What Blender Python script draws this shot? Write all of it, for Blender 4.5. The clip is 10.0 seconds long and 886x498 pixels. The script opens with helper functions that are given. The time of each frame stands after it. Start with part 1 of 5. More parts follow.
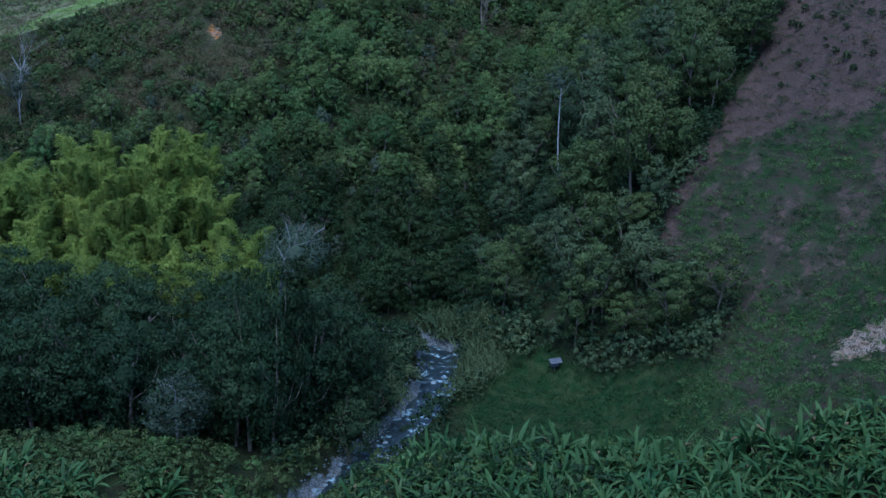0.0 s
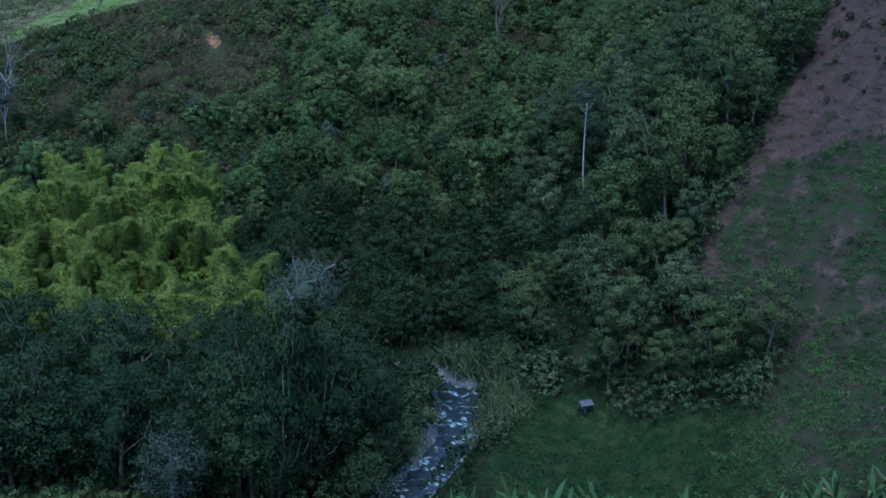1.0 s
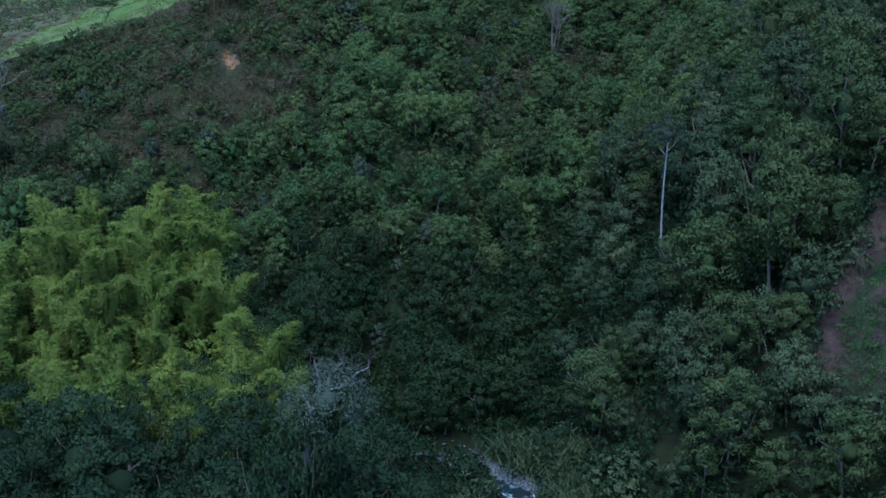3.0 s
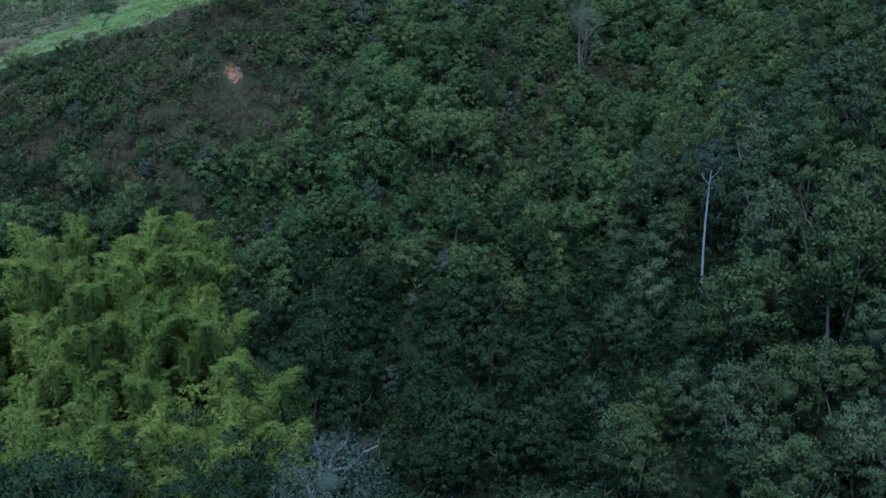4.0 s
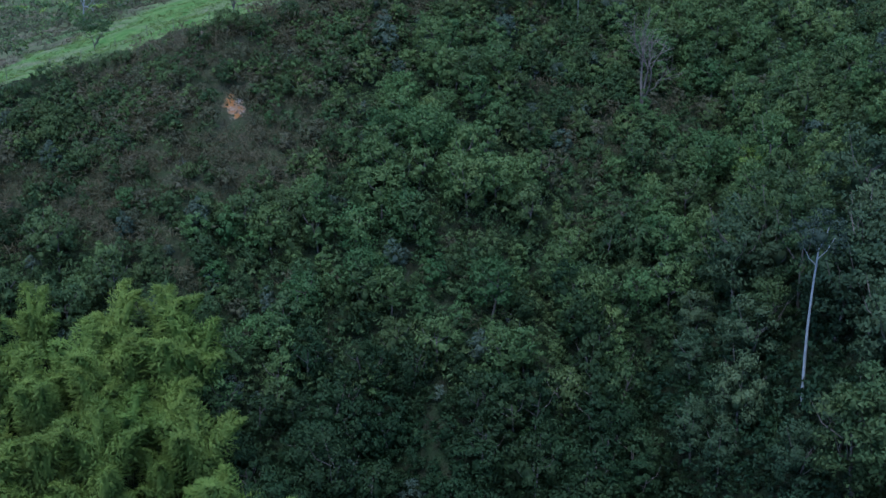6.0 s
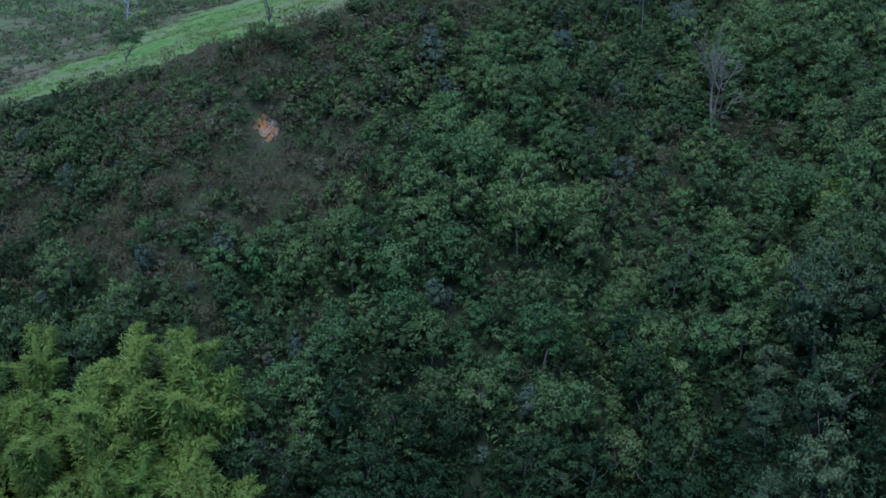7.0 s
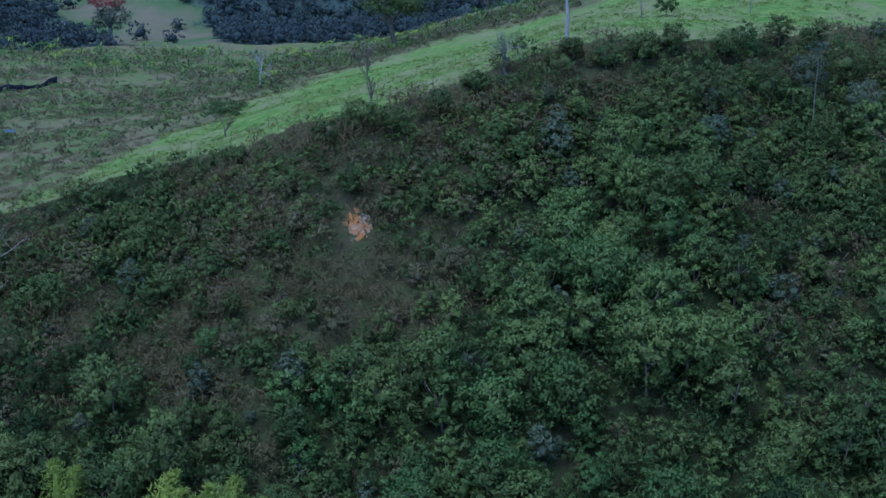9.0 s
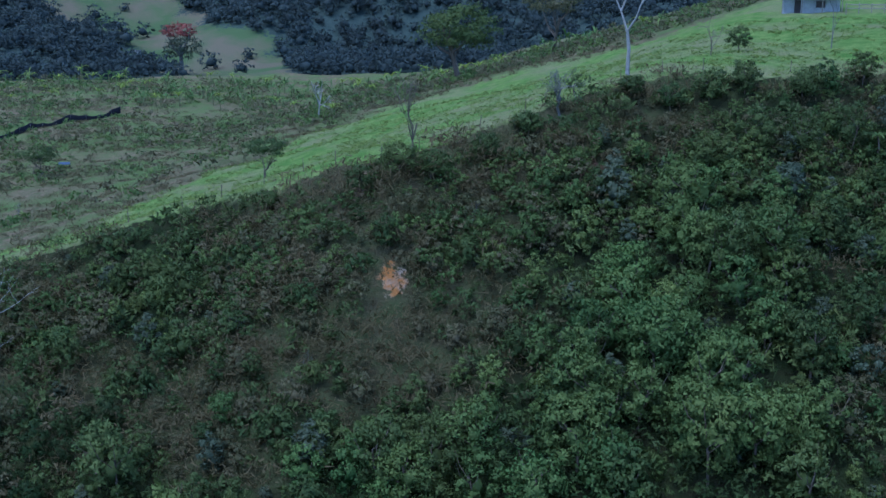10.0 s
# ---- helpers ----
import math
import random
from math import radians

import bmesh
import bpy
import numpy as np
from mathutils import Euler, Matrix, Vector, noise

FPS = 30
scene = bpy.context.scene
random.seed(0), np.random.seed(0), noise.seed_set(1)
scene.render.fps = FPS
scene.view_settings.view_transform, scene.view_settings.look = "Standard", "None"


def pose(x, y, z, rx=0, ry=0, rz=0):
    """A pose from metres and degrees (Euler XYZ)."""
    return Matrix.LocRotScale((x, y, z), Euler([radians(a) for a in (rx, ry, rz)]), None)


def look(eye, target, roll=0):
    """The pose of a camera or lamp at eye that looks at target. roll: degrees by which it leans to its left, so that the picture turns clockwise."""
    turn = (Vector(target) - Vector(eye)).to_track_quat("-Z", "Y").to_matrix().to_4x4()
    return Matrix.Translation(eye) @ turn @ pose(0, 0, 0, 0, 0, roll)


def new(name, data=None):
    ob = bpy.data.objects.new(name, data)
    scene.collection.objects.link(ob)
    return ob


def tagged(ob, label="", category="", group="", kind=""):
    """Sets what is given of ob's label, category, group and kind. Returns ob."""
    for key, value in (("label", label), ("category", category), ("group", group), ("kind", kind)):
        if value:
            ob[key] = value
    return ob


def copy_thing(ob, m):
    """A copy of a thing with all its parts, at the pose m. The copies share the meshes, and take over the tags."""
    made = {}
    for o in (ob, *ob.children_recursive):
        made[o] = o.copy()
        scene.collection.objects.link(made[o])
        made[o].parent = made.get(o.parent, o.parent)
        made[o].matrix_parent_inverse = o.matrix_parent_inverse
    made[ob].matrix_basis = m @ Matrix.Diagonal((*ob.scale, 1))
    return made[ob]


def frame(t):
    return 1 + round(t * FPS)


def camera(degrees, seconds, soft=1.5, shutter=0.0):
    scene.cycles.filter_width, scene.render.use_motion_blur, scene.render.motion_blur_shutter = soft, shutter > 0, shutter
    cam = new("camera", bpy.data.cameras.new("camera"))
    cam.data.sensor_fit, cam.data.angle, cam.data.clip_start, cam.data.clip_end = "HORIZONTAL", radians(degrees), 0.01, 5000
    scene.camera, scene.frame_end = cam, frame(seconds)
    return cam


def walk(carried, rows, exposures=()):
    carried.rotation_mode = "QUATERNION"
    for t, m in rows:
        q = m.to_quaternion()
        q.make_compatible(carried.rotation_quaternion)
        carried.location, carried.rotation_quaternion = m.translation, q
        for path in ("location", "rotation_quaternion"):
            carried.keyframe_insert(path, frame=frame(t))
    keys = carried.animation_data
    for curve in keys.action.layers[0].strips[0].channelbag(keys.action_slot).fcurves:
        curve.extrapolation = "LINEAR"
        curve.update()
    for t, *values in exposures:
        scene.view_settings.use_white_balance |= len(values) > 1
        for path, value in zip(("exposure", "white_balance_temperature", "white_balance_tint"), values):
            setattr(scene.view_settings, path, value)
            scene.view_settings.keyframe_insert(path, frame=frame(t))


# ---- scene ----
cam = camera(42.3, 10.0, soft=1.5)
METRES, EYE, TILT, LEAN, TURN = 120.0, 60.0, -17.8, 0.0, 0.0
ROWS = [
    (0.0, 0.0, 0.0, 0.0, 0.0, 0.0, 0.0),
    (0.5, -0.0113, 0.0503, 0.0152, -0.23, -0.0, 0.1),
    (1.0, -0.02, 0.1011, 0.0305, -0.03, 0.0, 0.05),
    (1.5, -0.0268, 0.1523, 0.0458, 0.32, 0.01, -0.05),
    (2.0, -0.0332, 0.2034, 0.0616, 0.69, 0.01, -0.17),
    (2.5, -0.0377, 0.2544, 0.0774, 1.08, 0.01, -0.32),
    (4.0, -0.0498, 0.4069, 0.1247, 2.12, 0.04, -0.79),
    (4.5, -0.0521, 0.4576, 0.1411, 2.5, 0.03, -0.92),
    (5.0, -0.0541, 0.5086, 0.1577, 2.87, 0.01, -1.06),
    (5.5, -0.0547, 0.5593, 0.1749, 3.36, -0.05, -1.17),
    (7.0, -0.0592, 0.7023, 0.2223, 6.69, -0.07, -2.26),
    (7.5, -0.0568, 0.7449, 0.2382, 8.84, 0.28, -2.92),
    (8.0, -0.0552, 0.7869, 0.2534, 10.8, 0.77, -3.53),
    (8.5, -0.054, 0.8284, 0.267, 12.64, 1.35, -4.08),
    (9.0, -0.0535, 0.8687, 0.2803, 14.44, 1.91, -4.63),
    (9.5, -0.0537, 0.9088, 0.2927, 16.23, 2.46, -5.17),
    (10.0, -0.0537, 0.9479, 0.306, 18.1, 2.97, -5.62),
]
EXPOSURE, KELVIN, TINT = 1.55, 4790, 22
walk(cam, [(t, pose(0, 0, EYE, TILT, LEAN, TURN) @ pose(METRES * x, METRES * y, METRES * z, 90 + pitch, roll, yaw)) for t, x, y, z, yaw, pitch, roll in ROWS],
     exposures=[(0.0, EXPOSURE, KELVIN, TINT), (10.0, EXPOSURE, KELVIN, TINT)])

# ---- light: an overcast evening sky, with a broad weak sun behind the cloud ----
SUN_EL, SUN_ROT = radians(70), radians(200)
world = bpy.data.worlds.new("world")
scene.world = world
world.use_nodes = True
wt = world.node_tree
sky = wt.nodes.new("ShaderNodeTexSky")
sky.sky_type, sky.sun_disc, sky.sun_elevation, sky.sun_rotation = "NISHITA", False, SUN_EL, SUN_ROT
wt.links.new(sky.outputs["Color"], wt.nodes["Background"].inputs["Color"])
wt.nodes["Background"].inputs["Strength"].default_value = 0.110
sun_data = bpy.data.lights.new("sun", "SUN")
sun_data.energy, sun_data.angle, sun_data.color = 1.3, radians(40), (1.0, 0.95, 0.87)
sun_lamp = new("sun", sun_data)
sun_dir = Vector((math.sin(SUN_ROT) * math.cos(SUN_EL), math.cos(SUN_ROT) * math.cos(SUN_EL), math.sin(SUN_EL)))
sun_lamp.matrix_basis = look(sun_dir * 300, (0, 0, 0))

# ---- helpers of this scene ----
rng = np.random.default_rng(7)
LATTICE = rng.random((256, 256))


def vnoise(x, y, size):
    """Smooth value noise, 0 to 1, with cells of that size in metres."""
    x, y = np.asarray(x, float) / size, np.asarray(y, float) / size
    i, j = np.floor(x).astype(int), np.floor(y).astype(int)
    u, v = x - i, y - j
    u, v = u * u * (3 - 2 * u), v * v * (3 - 2 * v)
    a, b = LATTICE[i % 256, j % 256], LATTICE[(i + 1) % 256, j % 256]
    c, d = LATTICE[i % 256, (j + 1) % 256], LATTICE[(i + 1) % 256, (j + 1) % 256]
    return (a * (1 - u) + b * u) * (1 - v) + (c * (1 - u) + d * u) * v


def ramp(v, a, b):
    s = np.clip((np.asarray(v, float) - a) / (b - a), 0, 1)
    return s * s * (3 - 2 * s)


def smax(a, b, k=2.0):
    return np.maximum(a, b) + k * np.log1p(np.exp(-np.abs(a - b) / k))


def smin(a, b, k=2.0):
    return -smax(-np.asarray(a), -np.asarray(b), k)


# the lip of the high pasture: x, y
EDGE_X = (-140, -90, -78, -70, -60, -48, -43, -38, -31, -21, -12, -2, 15, 60)
EDGE_Y = (170, 190, 202, 210, 215, 216, 217, 222, 227, 234, 233, 244, 256, 268)
# how the cleared slope rises up the valley: y, height
RISE_Y = (60, 90, 112, 120, 126, 132, 138, 145, 166, 200, 300)
RISE_Z = (-6, -3.0, -0.7, 0, 1.6, 4.2, 7.6, 11.2, 16.8, 24, 40)
# the stream's middle line, from the bend down the valley: y, x
STREAM_Y = (60, 95, 102, 108, 115, 121, 127, 132, 140, 145, 149, 152)
STREAM_X = (-40, -17, -13.5, -10.8, -7.6, -4.9, -2.4, -0.8, 0.2, -0.7, -5, -13)


def plateau(x, y):
    p = 43.3 + np.where(x < -43, 0.27, 0.33) * (x + 43) + 0.02 * (y - 217)
    return smax(smin(p, 49.4 + 0.045 * (y - 233), 1.0), 20.0 + 0.004 * (y - 250), 2.0)


def stream_gap(x, y):
    return np.abs(x - np.interp(y, STREAM_Y, STREAM_X)) + np.clip(y - 150, 0, 99)


def gully(x, y):
    """Two narrow clefts that run down the hillside to the stream."""
    a = x - np.interp(y, (150, 157, 168, 176, 183, 190), (12, 10.5, 7.3, 5.0, 4.7, 4.5))
    one = 5.0 * np.exp(-(a / 2.6) ** 2) * ramp(y, 151, 157) * ramp(y, 193, 182)
    return one + 3.5 * np.exp(-((x + 18 + 1.5 * np.sin(y * 0.3)) / 2.3) ** 2) * ramp(y, 150, 156) * ramp(y, 181, 171)


def ground_z(x, y):
    x, y = np.asarray(x, float), np.asarray(y, float)
    ye = np.interp(x, EDGE_X, EDGE_Y) + 1.5 * (vnoise(x, y * 0, 7) - 0.5)
    yf = 149 - 10 * ramp(x, -25, -60)
    s = np.clip((y - yf) / (ye - yf), 0, 1)
    hill = plateau(x, np.maximum(y, ye)) * (0.66 * s + 0.34 * s * s)
    hill = hill + s * (1 - s) * (7 * (vnoise(x + 40, y, 19) - 0.5) + 4 * (vnoise(x, y + 9, 8) - 0.5))
    right = 13.9 + 0.6 * (x - 38.2) + 0.25 * np.clip(x - 45, 0, 99) + np.interp(y, RISE_Y, RISE_Z)
    right = smin(right + 2.0 * (vnoise(x, y, 14) - 0.5) + 0.7 * (vnoise(x, y, 4) - 0.5), 56, 4.0)
    right = right - 3.0 * ramp(x, 27, 12)
    floor = 0.4 - 1.5 * ramp(x, 0, 6) + 0.8 * vnoise(x, y, 9) + 0.9 * vnoise(x, y, 3.2) * ramp(x, 2, 6) + (4.2 + 1.3 * ramp(x, 0, 6)) * ramp(y, 111, 102) * (0.15 + 0.85 * ramp(stream_gap(x, y), 4, 13)) + 1.5 * ramp(x, -18, -50)
    z = smax(smax(hill, right, 1.2), floor, 0.6)
    z = np.where(s >= 1, np.maximum(plateau(x, y), hill) + 1.6 * (vnoise(x, y, 17) - 0.5) + 0.9 * (vnoise(x * 0.6, y, 4.5) - 0.5), z)
    z = z - gully(x, y)
    bed = -2.2 + 0.5 * vnoise(x, y, 1.7)
    z = z + (bed - z) * ramp(stream_gap(x, y), 4.4, 2.2) * ramp(z, 9, 4)
    r = np.hypot(x + 6, y - 120)
    far = 7 + 0.21 * (r - 470) + 70 * (vnoise(x + 300, y, 230) - 0.5) * ramp(r, 470, 800) + 40 * (vnoise(x, y, 75) - 0.5) * ramp(r, 470, 600) + 9 * (vnoise(x, y, 22) - 0.5) * ramp(r, 470, 560)
    z = z + (far - z) * ramp(r, 432, 470)
    return z


def zat(x, y):
    return float(ground_z(x, y))


def mesh_of(name, verts, faces):
    """A mesh from an array of corners and an array of faces (all triangles or all quads); a corner may carry its normal behind its place."""
    me = bpy.data.meshes.new(name)
    verts, faces = np.asarray(verts, np.float32), np.asarray(faces, np.int32)
    verts, soft = np.ascontiguousarray(verts[:, :3]), verts[:, 3:]
    me.vertices.add(len(verts))
    me.vertices.foreach_set("co", verts.ravel())
    n, k = faces.shape
    me.loops.add(n * k)
    me.loops.foreach_set("vertex_index", faces.ravel())
    me.polygons.add(n)
    me.polygons.foreach_set("loop_start", np.arange(0, n * k, k, dtype=np.int32))
    me.update(calc_edges=True)
    if soft.shape[1]:
        me.polygons.foreach_set("use_smooth", np.ones(n, bool))
        me.normals_split_custom_set_from_vertices(soft)
    return me


def part(name, mesh, material, parent, label=""):
    ob = new(name, mesh)
    if material and not mesh.materials:
        mesh.materials.append(material)
    ob.parent = parent
    return tagged(ob, label=label)


def thing(name, m, label, category, group="", kind=""):
    ob = new(name)
    ob.empty_display_size = 0.3
    ob.matrix_basis = m
    return tagged(ob, label, category, group, kind)


def joined(pieces):
    vs, fs, n = [], [], 0
    for v, f in pieces:
        vs.append(v), fs.append(np.asarray(f) + n)
        n += len(v)
    return np.concatenate(vs), np.concatenate(fs)


def tube(points, radii, sides=6):
    """A tapered limb along the points."""
    pts = np.asarray(points, float)
    vs, fs = [], []
    for i, p in enumerate(pts):
        d = pts[min(i + 1, len(pts) - 1)] - pts[max(i - 1, 0)]
        d = d / (np.linalg.norm(d) + 1e-9)
        a = np.cross(d, (0.3, 0.9, 0.2) if abs(d[2]) > 0.8 else (0, 0, 1))
        a = a / np.linalg.norm(a)
        b = np.cross(d, a)
        for k in range(sides):
            w = 2 * math.pi * k / sides
            vs.append(p + radii[i] * (a * math.cos(w) + b * math.sin(w)))
    for i in range(len(pts) - 1):
        for k in range(sides):
            q = (k + 1) % sides
            fs.append((i * sides + k, i * sides + q, (i + 1) * sides + q, (i + 1) * sides + k))
    return np.array(vs), np.array(fs)


def unit(v):
    return v / (np.linalg.norm(v, axis=-1, keepdims=True) + 1e-9)


def faced(tri, soft):
    """Three-cornered leaf faces that share the rounded normals of the clump they belong to."""
    n = len(tri)
    out = np.cross(tri[:, 1] - tri[:, 0], tri[:, 2] - tri[:, 0])
    away = (out * soft).sum(1) < 0
    tri[away] = tri[away][:, ::-1]
    return np.concatenate([tri, np.repeat(soft[:, None], 3, 1)], 2).reshape(-1, 6), np.arange(3 * n).reshape(n, 3)


def moved(v, by):
    v = v.copy()
    v[:, :3] += np.array(by)
    return v


def leaves(r, at, normal, length, width, droop=0.25, soft=None):
    """Pointed leaf sprays, one three-cornered face each, about the given places."""
    n = len(at)
    if soft is None:
        soft = unit(np.array([0, 0, 1.0]) + 0.35 * r.normal(size=(n, 3)))
    normal = unit(normal + 0.55 * r.normal(size=(n, 3)))
    along = unit(np.cross(normal, r.normal(size=(n, 3))))
    along[:, 2] -= droop
    along = unit(along)
    side = unit(np.cross(normal, along))
    l = (length * r.uniform(0.6, 1.3, n))[:, None]
    w = (width * r.uniform(0.6, 1.3, n))[:, None]
    return faced(np.stack([at - side * w * 0.5 - along * l * 0.4, at + side * w * 0.5 - along * l * 0.4, at + along * l * 0.6], 1), soft)


def sprays(r, at, out, length, width, soft):
    """Narrow leaf sprays that point outwards and up, one three-cornered face each."""
    n = len(at)
    along = unit(unit(out) * 0.9 + np.array([0, 0, 0.35]) + 0.75 * r.normal(size=(n, 3)))
    side = unit(np.cross(along, r.normal(size=(n, 3))))
    l = (length * r.uniform(0.6, 1.4, n))[:, None]
    w = (width * r.uniform(0.6, 1.4, n))[:, None]
    return faced(np.stack([at - side * w * 0.5 - along * l * 0.4, at + side * w * 0.5 - along * l * 0.4, at + along * l * 0.6], 1), soft)


def inner_body():
    """Corners and faces of a round body, to be roughened as the dense inside of a crown."""
    bm = bmesh.new()
    bmesh.ops.create_icosphere(bm, subdivisions=1, radius=1.0)
    v, f = np.array([p.co[:] for p in bm.verts]), np.array([[p.index for p in q.verts] for q in bm.faces])
    bm.free()
    return v, f


BODY, BODY_FACES = inner_body()


def crown(r, radius, height, base, puffs, count, leaf, flat=0.8, low=-0.8, shape=(0.86, 0.56), inner=0.3):
    """A leafy crown of uneven puffs about an egg-shaped body, with gaps between them."""
    puffs = int(1.6 * puffs)
    ats, outs, softs = [], [], []
    n = int((2.4 if radius > 1.35 else 1.8) * count / puffs)
    middle = np.array([0, 0, base + 0.4 * height])
    body = BODY * np.array([inner * radius, inner * radius, 0.6 * inner * height]) * r.uniform(0.5, 1.1, len(BODY))[:, None] + np.array([0, 0, base + 0.42 * height])
    body[:, 2] = np.maximum(body[:, 2], 0.02)
    for k in range(puffs):
        u = low + (1 - low) * (k + r.uniform(0, 1)) / puffs
        a = k * 2.399 + r.uniform(-0.4, 0.4)
        w = math.sqrt(max(0.0, 1 - u * u)) * r.uniform(0.65, 1.15)
        pr = radius * r.uniform(0.19, 0.40)
        c = np.array([w * math.cos(a) * radius * 0.74, w * math.sin(a) * radius * 0.74, base + height * (0.46 + 0.42 * u * r.uniform(0.75, 1.2))])
        v = unit(r.normal(size=(n, 3)))
        v[:, 2] = np.where(v[:, 2] < -0.4, -v[:, 2], v[:, 2])
        at = c + v * pr * np.array([1, 1, flat]) * (r.uniform(0.1, 1.2, n) ** 0.6)[:, None]
        at[:, 2] = np.maximum(at[:, 2], 0.05)
        ats.append(at)
        outs.append(v + 0.5 * unit(at - middle))
        softs.append(v * 0.5 + 0.55 * unit(at - middle) + np.array([0, 0, 0.1]) + 0.3 * r.normal(size=(n, 3)))
    at, out, soft = np.concatenate(ats), unit(np.concatenate(outs)), unit(np.concatenate(softs))
    loose = r.random(len(at)) < 0.35
    inside = (np.concatenate([body, unit(body - middle)], 1), BODY_FACES)
    return joined(([inside] if radius > 1.35 else []) + [sprays(r, at[loose], out[loose], leaf * shape[0], leaf * shape[1], soft[loose]), leaves(r, at[~loose], out[~loose] * 1.3, leaf * shape[0], leaf * shape[1], 0.4, soft[~loose])])


def limbs(r, height, radius, forks, lean=0.15, sides=6, reach=0.75):
    """A trunk with forks."""
    top = np.array([lean * height * r.uniform(-1, 1), lean * height * r.uniform(-1, 1), height * 0.62])
    out = [tube([(0, 0, -0.6), top * 0.5 + np.append(r.normal(size=2) * 0.1, 0), top], [radius * 1.25, radius, radius * 0.7], sides)]
    for k in range(forks):
        a = 2 * math.pi * k / forks + r.uniform(-0.5, 0.5)
        f = r.uniform(0.45, 1.0)
        s = top * f
        e = s + np.array([math.cos(a) * height * 0.33 * reach, math.sin(a) * height * 0.33 * reach, height * r.uniform(0.2, 0.42)])
        m = (s + e) / 2 + np.array([math.cos(a), math.sin(a), -0.3]) * height * 0.05
        out.append(tube([s, m, e], [radius * 0.5, radius * 0.35, radius * 0.12], 5))
    return joined(out)


def twigs(r, height, radius, depth=4, split=3, spread=0.6, first=0.35):
    """A bare branching skeleton."""
    out = []

    def grow(p, d, l, rad, level):
        m = p + d * l * 0.5 + r.normal(size=3) * l * 0.06
        e = p + d * l + r.normal(size=3) * l * 0.05
        out.append(tube([p, m, e], [rad, rad * 0.85, rad * 0.65], 5 if level < 2 else 3))
        if level < depth:
            for _ in range(split):
                nd = unit(d + spread * r.normal(size=3) + np.array([0, 0, 0.12]))
                grow(e if r.random() < 0.7 else m, nd, l * r.uniform(0.55, 0.8), rad * 0.6, level + 1)

    grow(np.array([0, 0, -0.5]), np.array([0, 0, 1.0]), height * first, radius, 0)
    return joined(out)


def spin(r, x, y, z, size=1.0, lean=4.0):
    return pose(x, y, z, r.uniform(-lean, lean), r.uniform(-lean, lean), r.uniform(0, 360)) @ Matrix.Diagonal((size, size, size * r.uniform(0.88, 1.12), 1))


def stand(ob, m):
    """copy_thing with the size that m carries."""
    made = copy_thing(ob, m)
    made.matrix_basis = m
    return made


def spread_mesh(templates, picks, places, sizes, turns):
    """Many plants in one mesh: each template set down at its places."""
    out, tones = [], []
    for k, (tv, tf) in enumerate(templates):
        for i in np.nonzero(picks == k)[0]:
            tones.append(np.full(len(tv), (i * 0.6180339) % 1.0, np.float32))
            c, s = math.cos(turns[i]), math.sin(turns[i])
            turn = np.array([[c, s, 0], [-s, c, 0], [0, 0, 1.0]])
            v = [tv[:, :3] @ turn * sizes[i] + places[i]] + ([tv[:, 3:] @ turn] if tv.shape[1] > 3 else [])
            out.append((np.concatenate(v, 1), tf))
    return (*joined(out), np.concatenate(tones))


def scatter(r, x0, x1, y0, y1, gap):
    """Places on a jittered grid."""
    gx, gy = np.meshgrid(np.arange(x0, x1, gap), np.arange(y0, y1, gap), indexing="ij")
    x = gx.ravel() + r.uniform(-0.5, 0.5, gx.size) * gap
    y = gy.ravel() + r.uniform(-0.5, 0.5, gx.size) * gap
    return x, y


# ---- materials ----
def nodes_of(name):
    m = bpy.data.materials.new(name)
    m.use_nodes = True
    return m, m.node_tree, m.node_tree.nodes["Principled BSDF"]


def link(t, a, b):
    t.links.new(a, b)


def noise_node(t, scale, detail=4, rough=0.6):
    geo = t.nodes.new("ShaderNodeNewGeometry")
    n = t.nodes.new("ShaderNodeTexNoise")
    n.inputs["Scale"].default_value, n.inputs["Detail"].default_value, n.inputs["Roughness"].default_value = scale, detail, rough
    link(t, geo.outputs["Position"], n.inputs["Vector"])
    return n.outputs["Fac"]


def stretch(t, value, a, b, lo=0.0, hi=1.0):
    n = t.nodes.new("ShaderNodeMapRange")
    for key, v in (("From Min", a), ("From Max", b), ("To Min", lo), ("To Max", hi)):
        n.inputs[key].default_value = v
    link(t, value, n.inputs["Value"])
    return n.outputs["Result"]


def mixed(t, fac, a, b, how="MIX"):
    n = t.nodes.new("ShaderNodeMix")
    n.data_type, n.blend_type = "RGBA", how
    for key, v in ((0, fac), (6, a), (7, b)):
        if isinstance(v, (int, float)):
            n.inputs[key].default_value = v
        elif isinstance(v, tuple):
            n.inputs[key].default_value = (*v, 1)
        else:
            link(t, v, n.inputs[key])
    return n.outputs[2]


def bumped(t, bsdf, value, strength, distance):
    n = t.nodes.new("ShaderNodeBump")
    n.inputs["Strength"].default_value, n.inputs["Distance"].default_value = strength, distance
    link(t, value, n.inputs["Height"])
    link(t, n.outputs["Normal"], bsdf.inputs["Normal"])


